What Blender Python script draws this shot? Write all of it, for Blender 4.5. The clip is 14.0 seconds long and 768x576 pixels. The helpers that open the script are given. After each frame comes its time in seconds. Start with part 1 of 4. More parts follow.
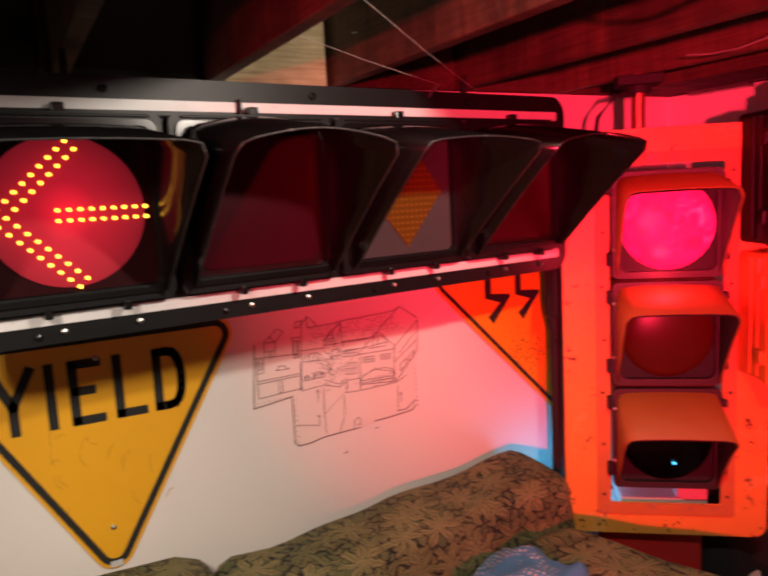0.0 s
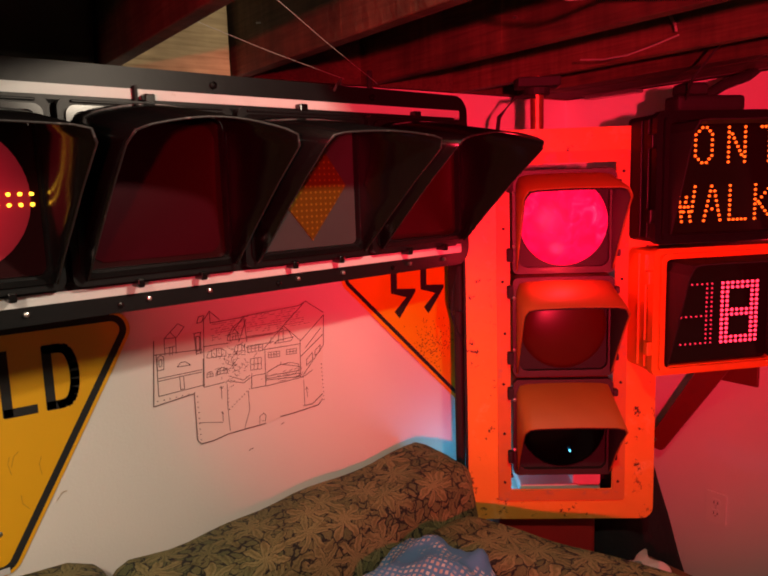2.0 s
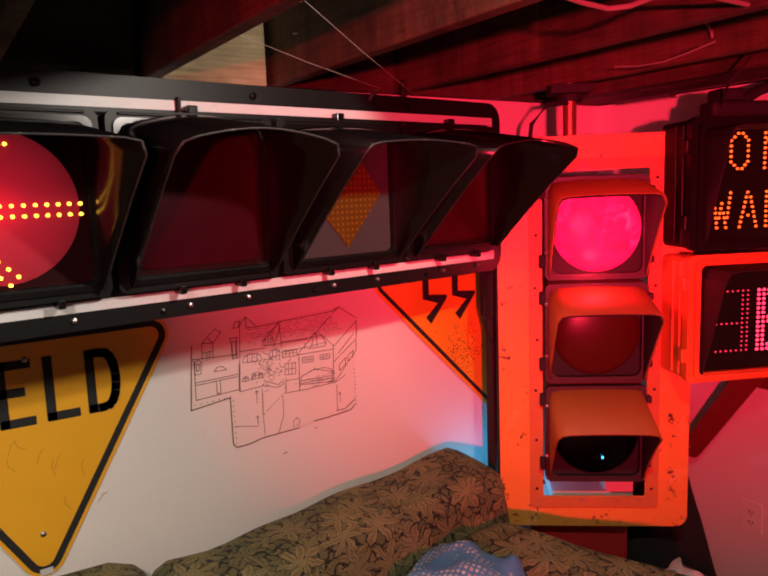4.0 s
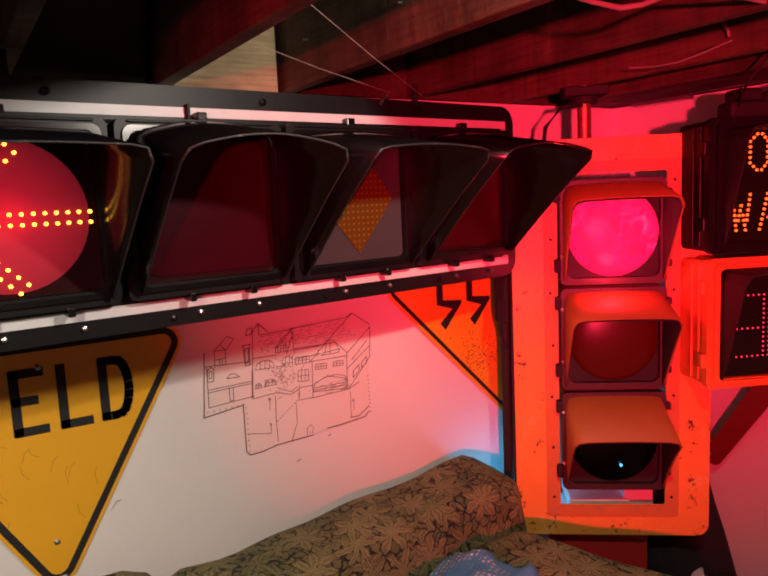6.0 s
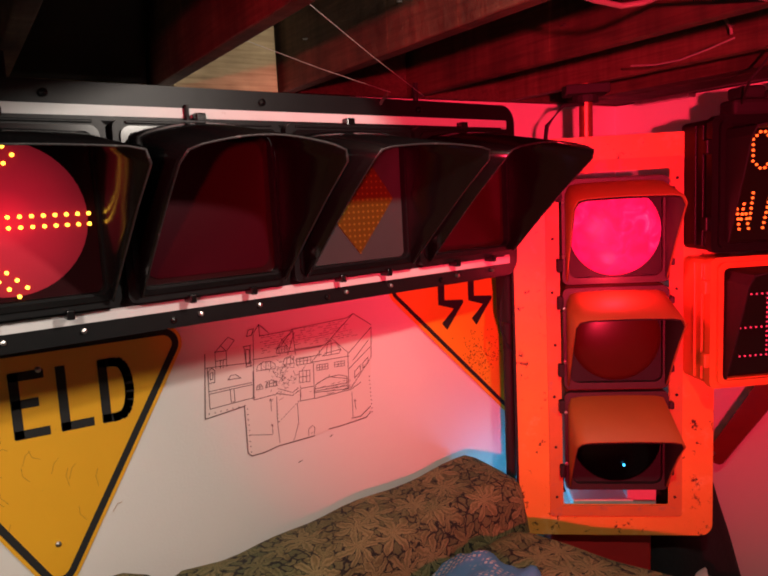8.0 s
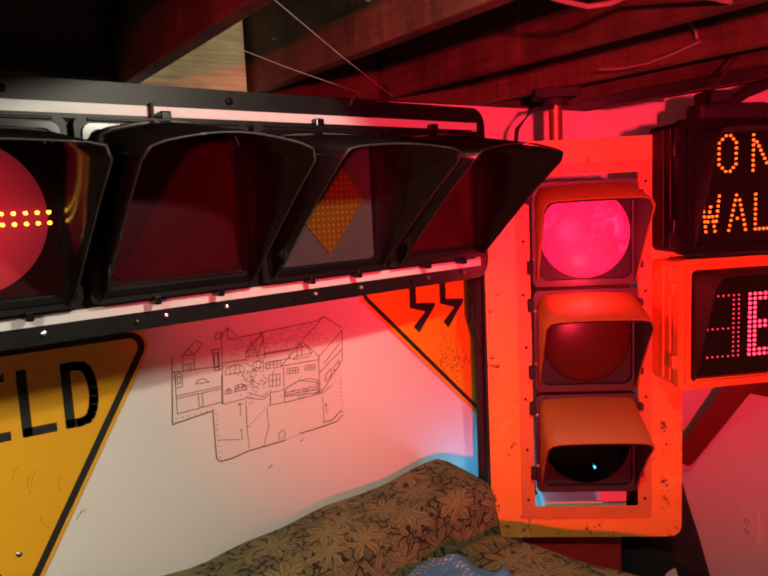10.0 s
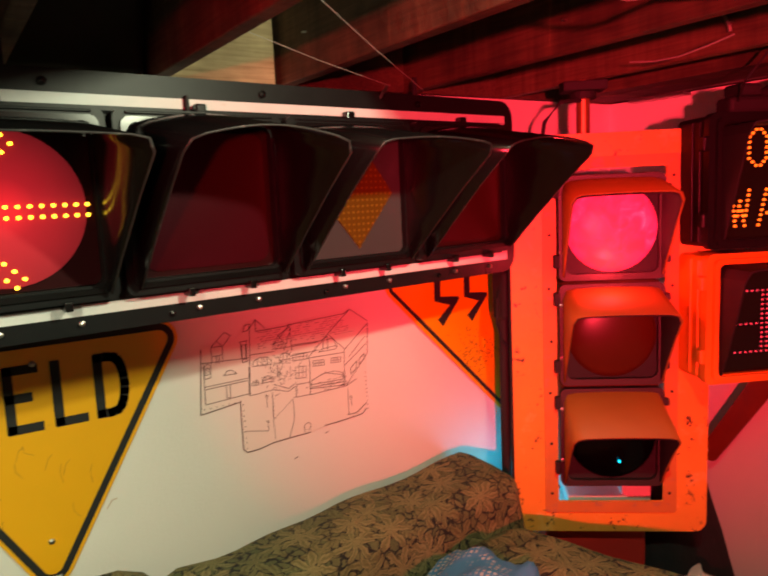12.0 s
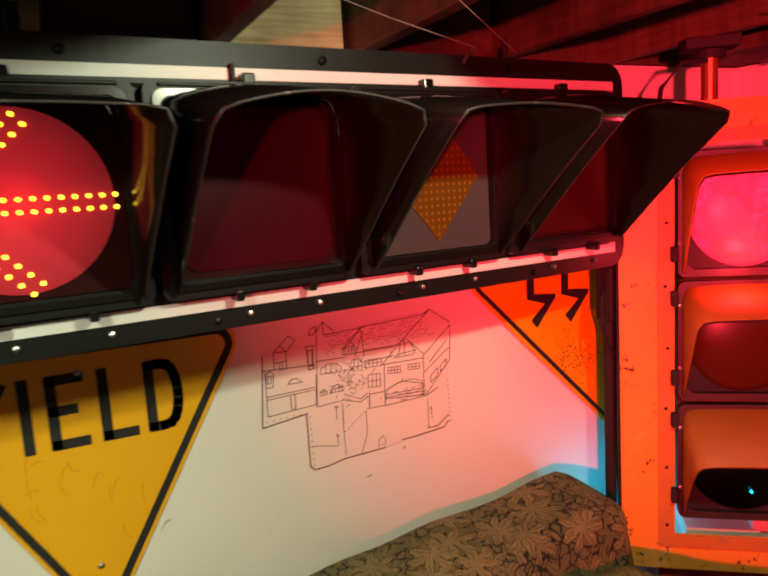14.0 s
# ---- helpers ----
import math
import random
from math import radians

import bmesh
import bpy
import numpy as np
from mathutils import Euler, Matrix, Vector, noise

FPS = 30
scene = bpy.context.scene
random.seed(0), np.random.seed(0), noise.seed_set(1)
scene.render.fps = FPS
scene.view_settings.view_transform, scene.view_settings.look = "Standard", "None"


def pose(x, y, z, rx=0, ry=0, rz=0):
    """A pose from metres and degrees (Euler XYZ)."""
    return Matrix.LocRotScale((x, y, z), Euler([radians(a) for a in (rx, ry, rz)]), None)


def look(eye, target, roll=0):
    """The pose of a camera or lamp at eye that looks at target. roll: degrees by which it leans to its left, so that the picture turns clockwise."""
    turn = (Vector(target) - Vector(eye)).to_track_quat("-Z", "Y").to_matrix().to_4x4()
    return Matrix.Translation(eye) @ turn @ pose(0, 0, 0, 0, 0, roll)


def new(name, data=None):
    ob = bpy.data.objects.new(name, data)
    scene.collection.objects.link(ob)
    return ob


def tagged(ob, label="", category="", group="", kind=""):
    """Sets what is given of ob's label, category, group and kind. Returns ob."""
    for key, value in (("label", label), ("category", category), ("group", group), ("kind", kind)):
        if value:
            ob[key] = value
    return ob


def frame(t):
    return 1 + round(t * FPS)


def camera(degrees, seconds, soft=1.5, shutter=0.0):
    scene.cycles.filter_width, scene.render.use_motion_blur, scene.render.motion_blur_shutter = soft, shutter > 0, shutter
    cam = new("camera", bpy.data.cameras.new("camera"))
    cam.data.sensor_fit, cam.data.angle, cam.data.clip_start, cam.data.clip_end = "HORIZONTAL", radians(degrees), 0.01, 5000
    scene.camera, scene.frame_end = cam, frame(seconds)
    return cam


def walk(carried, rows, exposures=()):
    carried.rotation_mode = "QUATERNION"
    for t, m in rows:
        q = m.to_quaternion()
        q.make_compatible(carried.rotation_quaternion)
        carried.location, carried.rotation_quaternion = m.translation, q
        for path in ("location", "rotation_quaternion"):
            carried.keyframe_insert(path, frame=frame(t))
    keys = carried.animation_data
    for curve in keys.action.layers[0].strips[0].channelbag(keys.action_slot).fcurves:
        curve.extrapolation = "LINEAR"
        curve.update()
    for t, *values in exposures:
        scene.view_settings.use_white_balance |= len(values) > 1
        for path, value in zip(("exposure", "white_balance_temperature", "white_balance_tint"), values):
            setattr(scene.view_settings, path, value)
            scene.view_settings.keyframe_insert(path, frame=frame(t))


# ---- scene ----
cam = camera(58.1, 14.0, 2.0, 0.5)
METRES, EYE, TURN = 0.5, 1.75, -28.5
ROWS = [
    (0.0, -0.0048, 0.0013, 0.0061, -0.294, -7.790, 2.949),
    (0.5, 0.0531, -0.0008, -0.0112, -6.226, -8.124, 1.958),
    (1.0, 0.0507, 0.0004, -0.0119, -7.762, -8.294, 1.800),
    (1.5, 0.0331, -0.0008, -0.0134, -7.673, -8.313, 1.831),
    (2.0, 0.0407, -0.0078, -0.0126, -7.408, -8.322, 1.879),
    (2.5, 0.0341, -0.0194, -0.0032, -7.478, -8.284, 1.907),
    (3.0, 0.0297, -0.0231, -0.0028, -7.495, -8.321, 1.949),
    (3.5, 0.0120, -0.0179, -0.0032, -7.272, -8.250, 2.006),
    (4.0, -0.0211, -0.0376, 0.0082, -5.435, -7.916, 2.070),
    (6.5, 0.0182, -0.0010, 0.0015, -3.879, -7.376, 2.709),
    (7.0, 0.0083, -0.0044, 0.0138, -3.751, -7.439, 2.792),
    (7.5, 0.0276, -0.0013, 0.0104, -3.813, -7.389, 2.839),
    (8.0, 0.0244, 0.0122, 0.0109, -3.820, -7.492, 2.868),
    (8.5, 0.0374, 0.0311, -0.0032, -4.108, -7.367, 2.863),
    (9.0, 0.0543, 0.0372, -0.0120, -5.065, -7.272, 2.945),
    (11.5, 0.0396, 0.0252, -0.0187, -6.064, -7.040, 2.607),
    (12.0, -0.0403, 0.0328, -0.0163, -4.864, -7.541, 2.527),
    (12.5, -0.0637, 0.0269, -0.0119, 2.434, -7.713, 3.133),
    (13.0, -0.0668, 0.0375, -0.0182, 3.798, -7.783, 3.269),
    (13.5, -0.0243, 0.1638, -0.0088, 3.640, -8.006, 3.374),
    (14.0, 0.0168, 0.5799, -0.0296, 2.222, -8.234, 3.541),
]
EXPOSURES = [(0.0, 0.12, 6400, 8), (0.5, -0.1, 6000, 8), (1.0, -0.1, 6500, 7), (1.5, -0.25, 7100, 6), (2.5, -0.25, 7100, 6), (3.0, -0.15, 6200, 8),
             (4.2, -0.15, 6200, 8), (6.3, -0.08, 6200, 8), (9.2, -0.1, 6200, 8), (11.2, 0.2, 6600, -28), (14.0, 0.2, 6600, -28)]
walk(cam, [(t, pose(0, 0, EYE, 0, 0, TURN) @ pose(METRES * x, METRES * y, METRES * z, 90 + pitch, roll, yaw)) for t, x, y, z, yaw, pitch, roll in ROWS], EXPOSURES)

# ---- light ----
world = bpy.data.worlds.new("world")
scene.world = world
world.use_nodes = True
world.node_tree.nodes["Background"].inputs[0].default_value = (0.55, 0.5, 0.5, 1)
world.node_tree.nodes["Background"].inputs[1].default_value = 0.03


def lamp(name, kind, power, colour, m, size=0.1, spread=180):
    d = bpy.data.lights.new(name, kind)
    d.energy, d.color = power, colour
    if kind == "AREA":
        d.shape, d.size, d.spread = "DISK", size, radians(spread)
    else:
        d.shadow_soft_size = size
    ob = new(name, d)
    ob.matrix_world = m
    return ob


lamp("ceiling_bulb", "POINT", 54, (1.0, 0.86, 0.73), pose(0.868, 0.36, 2.174), 0.03)
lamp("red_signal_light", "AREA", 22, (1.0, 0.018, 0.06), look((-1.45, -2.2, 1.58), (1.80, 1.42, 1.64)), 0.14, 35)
lamp("red_lens_light", "POINT", 4.0, (1.0, 0.02, 0.05), pose(1.728, 1.636, 0.66, 0, 0, -38.9) @ pose(0.16, -0.12, 0.82), 0.03)
# unseen fill lamp, added to brighten the yield sign and lower left wall
lamp("left_wall_fill", "AREA", 2.8, (1.0, 0.84, 0.70), look((-0.42, 0.25, 2.06), (0.10, 2.0, 0.85)), 0.12, 64)
lamp("green_signal_light", "POINT", 1.2, (0.05, 0.50, 1.0), pose(1.70, 1.80, 0.70), 0.04)

# ---- materials ----


def mat(name, colour, rough=0.5, metal=0.0, vary=0.12, scale=8.0, bump=0.1, bump_scale=60.0, emit=None, power=0.0, spec=0.5, coat=0.0):
    m = bpy.data.materials.new(name)
    m.use_nodes = True
    t = m.node_tree
    b = t.nodes["Principled BSDF"]
    b.inputs["Roughness"].default_value = rough
    b.inputs["Metallic"].default_value = metal
    b.inputs["Specular IOR Level"].default_value = spec
    b.inputs["Coat Weight"].default_value = coat
    co = t.nodes.new("ShaderNodeTexCoord")
    n = t.nodes.new("ShaderNodeTexNoise")
    n.inputs["Scale"].default_value, n.inputs["Detail"].default_value = scale, 6
    t.links.new(co.outputs["Object"], n.inputs["Vector"])
    r = t.nodes.new("ShaderNodeMix")
    r.data_type = "RGBA"
    r.inputs[6].default_value = (*[c * (1 - vary) for c in colour], 1)
    r.inputs[7].default_value = (*[min(1, c * (1 + vary)) for c in colour], 1)
    t.links.new(n.outputs["Fac"], r.inputs[0])
    t.links.new(r.outputs[2], b.inputs["Base Color"])
    if bump:
        n2 = t.nodes.new("ShaderNodeTexNoise")
        n2.inputs["Scale"].default_value, n2.inputs["Detail"].default_value = bump_scale, 4
        t.links.new(co.outputs["Object"], n2.inputs["Vector"])
        bp = t.nodes.new("ShaderNodeBump")
        bp.inputs["Strength"].default_value, bp.inputs["Distance"].default_value = bump, 0.01
        t.links.new(n2.outputs["Fac"], bp.inputs["Height"])
        t.links.new(bp.outputs["Normal"], b.inputs["Normal"])
    if emit:
        b.inputs["Emission Color"].default_value = (*emit, 1)
        b.inputs["Emission Strength"].default_value = power
    return m


def node(m, kind):
    return m.node_tree.nodes.new(kind)


def link(m, a, b):
    m.node_tree.links.new(a, b)


def ramp(m, fac, stops):
    r = node(m, "ShaderNodeValToRGB")
    e = r.color_ramp.elements
    while len(e) < len(stops):
        e.new(0.5)
    for el, (p, c) in zip(e, stops):
        el.position, el.color = p, (*c, 1)
    link(m, fac, r.inputs[0])
    return r.outputs[0]


def mixed(m, fac, a, b, mode="MIX"):
    x = node(m, "ShaderNodeMix")
    x.data_type, x.blend_type = "RGBA", mode
    for sock, v in ((x.inputs[0], fac), (x.inputs[6], a), (x.inputs[7], b)):
        if isinstance(v, (int, float)):
            sock.default_value = v
        elif isinstance(v, tuple):
            sock.default_value = (*v, 1)
        else:
            link(m, v, sock)
    return x.outputs[2]


def bsdf(m):
    return m.node_tree.nodes["Principled BSDF"]


def base_of(m):
    return bsdf(m).inputs["Base Color"].links[0].from_socket


def coords(m, scale=(1, 1, 1)):
    c = node(m, "ShaderNodeTexCoord")
    mp = node(m, "ShaderNodeMapping")
    mp.inputs["Scale"].default_value = scale
    link(m, c.outputs["Object"], mp.inputs["Vector"])
    return mp.outputs[0]


def wood(name, dark, light, grain=(12, 1.1, 12)):
    m = mat(name, light, 0.75, bump=0.25, bump_scale=30)
    n = node(m, "ShaderNodeTexNoise")
    n.inputs["Scale"].default_value, n.inputs["Detail"].default_value = 9, 8
    link(m, coords(m, grain), n.inputs["Vector"])
    g = ramp(m, n.outputs["Fac"], ((0.3, dark), (0.55, light), (0.75, tuple(c * 1.25 for c in light))))
    s = node(m, "ShaderNodeTexNoise")
    s.inputs["Scale"].default_value, s.inputs["Detail"].default_value = 3.5, 5
    link(m, coords(m), s.inputs["Vector"])
    st = ramp(m, s.outputs["Fac"], ((0.35, (0.45, 0.42, 0.4)), (0.6, (1, 1, 1))))
    link(m, mixed(m, 1.0, g, st, "MULTIPLY"), bsdf(m).inputs["Base Color"])
    return m


def scuffed(m, colour, scale=26, low=0.62, high=0.68):
    """Chips and scratches of another colour over a painted sheet."""
    n = node(m, "ShaderNodeTexNoise")
    n.inputs["Scale"].default_value, n.inputs["Detail"].default_value, n.inputs["Roughness"].default_value = scale, 8, 0.75
    link(m, coords(m, (1, 1, 1)), n.inputs["Vector"])
    f = ramp(m, n.outputs["Fac"], ((low, (0, 0, 0)), (high, (1, 1, 1))))
    link(m, mixed(m, f, base_of(m), colour), bsdf(m).inputs["Base Color"])
    return m


WALL = mat("wall_paint", (0.76, 0.73, 0.69), 0.7, vary=0.05, scale=2.5, bump=0.08, bump_scale=140)
FLOOR = mat("concrete", (0.22, 0.21, 0.20), 0.8, vary=0.25, scale=5, bump=0.3)
JOIST = wood("joist_wood", (0.085, 0.048, 0.028), (0.130, 0.074, 0.043), (9, 0.7, 14))
each = node(JOIST, "ShaderNodeObjectInfo")
_s = node(JOIST, "ShaderNodeTexNoise")
_s.inputs["Scale"].default_value, _s.inputs["Detail"].default_value = 6, 4
link(JOIST, coords(JOIST, (0.5, 5, 0.35)), _s.inputs["Vector"])
drips = ramp(JOIST, _s.outputs["Fac"], ((0.35, (0.72, 0.70, 0.68)), (0.55, (1.0, 1.0, 1.0)), (0.68, (1.15, 1.12, 1.08)), (0.73, (1.9, 1.8, 1.7))))
shade = ramp(JOIST, each.outputs["Random"], ((0.0, (0.75, 0.73, 0.71)), (1.0, (1.15, 1.12, 1.10))))
link(JOIST, mixed(JOIST, 1.0, mixed(JOIST, 1.0, base_of(JOIST), shade, "MULTIPLY"), drips, "MULTIPLY"), bsdf(JOIST).inputs["Base Color"])
RIM = wood("rim_wood", (0.30, 0.21, 0.10), (0.50, 0.38, 0.21), (0.6, 9, 9))
DECK = wood("deck_wood", (0.10, 0.06, 0.035), (0.18, 0.11, 0.065))
BLACK = mat("black_polycarbonate", (0.006, 0.006, 0.0065), 0.42, vary=0.35, scale=14, bump=0.05, bump_scale=40, spec=0.22)
BLACK_GLOSS = mat("black_visor", (0.0045, 0.0042, 0.0045), 0.20, vary=0.5, scale=7, bump=0.02, bump_scale=11, spec=0.45)
WORN = scuffed(mat("worn_black_edge", (0.012, 0.012, 0.012), 0.55, vary=0.3, scale=20), (0.17, 0.16, 0.15), 40, 0.60, 0.68)
BLACK_MATT = mat("black_matt", (0.010, 0.010, 0.011), 0.75, vary=0.3, scale=14, bump=0.05)
TAPE = scuffed(mat("white_tape", (0.58, 0.57, 0.57), 0.42, vary=0.08, scale=20, bump=0.05), (0.45, 0.42, 0.40), 18, 0.62, 0.72)
SIGN = scuffed(mat("yellow_sign", (0.80, 0.40, 0.018), 0.38, vary=0.07, scale=6, bump=0.03, bump_scale=200), (0.40, 0.22, 0.04), 22, 0.68, 0.72)
SIGN_INK = scuffed(mat("sign_ink", (0.012, 0.012, 0.012), 0.8, vary=0.2), (0.5, 0.3, 0.04), 30, 0.72, 0.75)
PLATE = scuffed(scuffed(mat("yellow_enamel", (0.78, 0.335, 0.055), 0.42, vary=0.14, scale=6, bump=0.16, bump_scale=30), (0.85, 0.48, 0.16), 7, 0.56, 0.70), (0.08, 0.04, 0.02), 19, 0.590, 0.61)
STRIP = scuffed(mat("worn_mounting_strip", (0.52, 0.21, 0.05), 0.5, vary=0.2, scale=9, bump=0.15, bump_scale=30), (0.30, 0.20, 0.14), 11, 0.55, 0.68)
VISOR_Y = mat("yellow_visor", (0.27, 0.135, 0.022), 0.6, vary=0.14, scale=9, bump=0.06)
BODY_Y = mat("weathered_body", (0.16, 0.09, 0.035), 0.55, vary=0.2, scale=12, bump=0.1)
DOOR = mat("grey_brown_door", (0.022, 0.018, 0.017), 0.5, vary=0.2, scale=12, bump=0.1)
STEEL = mat("steel", (0.5, 0.48, 0.46), 0.35, 1.0, vary=0.2, scale=30)
RUST = mat("copper_pipe", (0.42, 0.16, 0.08), 0.45, 0.8, vary=0.3, scale=30)
WIRE = mat("bright_wire", (0.55, 0.5, 0.45), 0.4, 0.6, bump=0)
PAPER = mat("paper", (0.74, 0.68, 0.62), 0.8, vary=0.04, scale=6, bump=0.25, bump_scale=7)
INK = mat("pencil_ink", (0.11, 0.085, 0.085), 0.8, bump=0)
OUTLET = mat("outlet_plastic", (0.78, 0.75, 0.70), 0.35, vary=0.03, bump=0)
SLOT = mat("outlet_slot", (0.05, 0.04, 0.04), 0.6, bump=0)
RED_PLASTIC = mat("red_plastic", (0.45, 0.02, 0.02), 0.4)
CLOTH_BLACK = mat("black_cloth", (0.008, 0.008, 0.010), 0.9, bump=0.5, bump_scale=25)
WHITE_CLOTH = mat("white_cloth", (0.72, 0.66, 0.62), 0.85, bump=0.4, bump_scale=25)


def lens(name, colour, emit=None, power=0.0, rough=0.30):
    """Tinted lens with a fine prismatic pattern."""
    m = mat(name, colour, rough, vary=0.12, scale=10, bump=0.0, emit=emit, power=power, spec=0.22)
    v = node(m, "ShaderNodeTexVoronoi")
    v.inputs["Scale"].default_value, v.inputs["Randomness"].default_value = 110, 0.0
    link(m, coords(m), v.inputs["Vector"])
    b = node(m, "ShaderNodeBump")
    b.inputs["Strength"].default_value, b.inputs["Distance"].default_value = 0.045, 0.003
    link(m, v.outputs["Distance"], b.inputs["Height"])
    link(m, b.outputs["Normal"], bsdf(m).inputs["Normal"])
    return m


# slight red emission added to the colour, although these lenses are off
LENS_RED_DARK = lens("dark_red_lens", (0.034, 0.0014, 0.0048), (1, 0.02, 0.06), 0.003)
bsdf(LENS_RED_DARK).inputs["Specular IOR Level"].default_value = 0.07
LENS_SURROUND = lens("dark_red_surround", (0.020, 0.0015, 0.0026))
LENS_ARROW = lens("arrow_red_lens", (0.22, 0.012, 0.02))
LENS_WHITE = lens("grey_white_lens", (0.046, 0.044, 0.044), rough=0.4)
LENS_DIAMOND = lens("amber_diamond", (0.15, 0.05, 0.004))
LENS_LIT = lens("lit_red_lens", (0.5, 0.01, 0.04), (1.0, 0.006, 0.085), 1.6)
LENS_AMBER = lens("dark_amber_lens", (0.055, 0.010, 0.005))
LENS_GREEN = lens("dark_green_lens", (0.0012, 0.0018, 0.002), rough=0.2)
LED_YELLOW = mat("yellow_led", (0.9, 0.6, 0.1), bump=0, emit=(1.0, 0.50, 0.04), power=5.0)
LED_ORANGE = mat("orange_led", (0.9, 0.3, 0.05), bump=0, emit=(1.0, 0.11, 0.012), power=2.4)
LED_RED = mat("red_led", (0.9, 0.1, 0.1), bump=0, emit=(1.0, 0.03, 0.085), power=3.8)
LED_DIM = mat("dim_red_led", (0.5, 0.05, 0.08), bump=0, emit=(1.0, 0.04, 0.12), power=0.8)
# emissive cyan for a painted reflection, not an LED
GLINT_CYAN = mat("cyan_glint", (0.1, 0.6, 0.8), bump=0, emit=(0.05, 0.55, 1.0), power=3)
PED_FACE = mat("display_face", (0.009, 0.003, 0.0035), 0.18, vary=0.2, bump=0)

# uneven glow and fine scratches on the lit lens
_n = node(LENS_LIT, "ShaderNodeTexNoise")
_n.inputs["Scale"].default_value, _n.inputs["Detail"].default_value, _n.inputs["Distortion"].default_value = 16, 7, 1.5
link(LENS_LIT, coords(LENS_LIT), _n.inputs["Vector"])
_c = ramp(LENS_LIT, _n.outputs["Fac"], ((0.36, (0.62, 0.003, 0.045)), (0.55, (0.85, 0.005, 0.075)), (0.66, (1.0, 0.02, 0.12)), (0.74, (1.0, 0.07, 0.2))))
link(LENS_LIT, _c, bsdf(LENS_LIT).inputs["Emission Color"])

# bright prism dots in the amber diamond
_v = node(LENS_DIAMOND, "ShaderNodeTexVoronoi")
_v.inputs["Scale"].default_value, _v.inputs["Randomness"].default_value = 64, 0.0
link(LENS_DIAMOND, coords(LENS_DIAMOND), _v.inputs["Vector"])
_d = ramp(LENS_DIAMOND, _v.outputs["Distance"], ((0.20, (0.20, 0.11, 0.015)), (0.32, (0.085, 0.040, 0.004))))
link(LENS_DIAMOND, _d, bsdf(LENS_DIAMOND).inputs["Base Color"])

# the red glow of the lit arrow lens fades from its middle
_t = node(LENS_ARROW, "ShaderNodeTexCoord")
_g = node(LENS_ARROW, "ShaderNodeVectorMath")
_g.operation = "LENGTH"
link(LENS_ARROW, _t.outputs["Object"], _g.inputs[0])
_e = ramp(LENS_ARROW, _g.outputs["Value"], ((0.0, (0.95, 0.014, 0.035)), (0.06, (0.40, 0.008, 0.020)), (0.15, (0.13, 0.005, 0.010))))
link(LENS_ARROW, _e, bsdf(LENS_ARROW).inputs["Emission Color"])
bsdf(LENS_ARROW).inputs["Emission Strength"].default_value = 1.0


def maths(m, op, a, b=None):
    x = node(m, "ShaderNodeMath")
    x.operation = op
    for sock, v in zip(x.inputs, (a, b)):
        if isinstance(v, (int, float)):
            sock.default_value = v
        elif v is not None:
            link(m, v, sock)
    return x.outputs[0]


def rosettes(m, flat, size, lobes, reach, shift):
    """Masks of lobed leaves round scattered centres, and of their veins."""
    sc = node(m, "ShaderNodeVectorMath")
    sc.operation = "MULTIPLY_ADD"
    sc.inputs[1].default_value, sc.inputs[2].default_value = (1 / size, 1 / size, 0), (shift, shift * 0.7, 0)
    link(m, flat, sc.inputs[0])
    v = node(m, "ShaderNodeTexVoronoi")
    v.voronoi_dimensions = "2D"
    v.inputs["Scale"].default_value, v.inputs["Randomness"].default_value = 1.0, 0.75
    link(m, sc.outputs[0], v.inputs["Vector"])
    d = node(m, "ShaderNodeVectorMath")
    d.operation = "SUBTRACT"
    link(m, sc.outputs[0], d.inputs[0])
    link(m, v.outputs["Position"], d.inputs[1])
    xyz = node(m, "ShaderNodeSeparateXYZ")
    link(m, d.outputs[0], xyz.inputs[0])
    turn = node(m, "ShaderNodeSeparateColor")
    link(m, v.outputs["Color"], turn.inputs[0])
    a = maths(m, "ADD", maths(m, "ARCTAN2", xyz.outputs[1], xyz.outputs[0]), maths(m, "MULTIPLY", turn.outputs[0], 6.28))
    wave = maths(m, "ABSOLUTE", maths(m, "COSINE", maths(m, "MULTIPLY", a, lobes / 2)))
    edge = maths(m, "MULTIPLY", maths(m, "ADD", maths(m, "MULTIPLY", maths(m, "POWER", wave, 1.25), 0.80), 0.20), reach)
    inside = maths(m, "SUBTRACT", edge, v.outputs["Distance"])
    leaf = ramp(m, inside, ((0.0, (0, 0, 0)), (0.015, (1, 1, 1))))
    body = ramp(m, inside, ((0.045, (0, 0, 0)), (0.075, (1, 1, 1))))
    vein = ramp(m, wave, ((0.93, (1, 1, 1)), (0.99, (0.66, 0.64, 0.60))))
    return leaf, body, vein, turn.outputs[1]


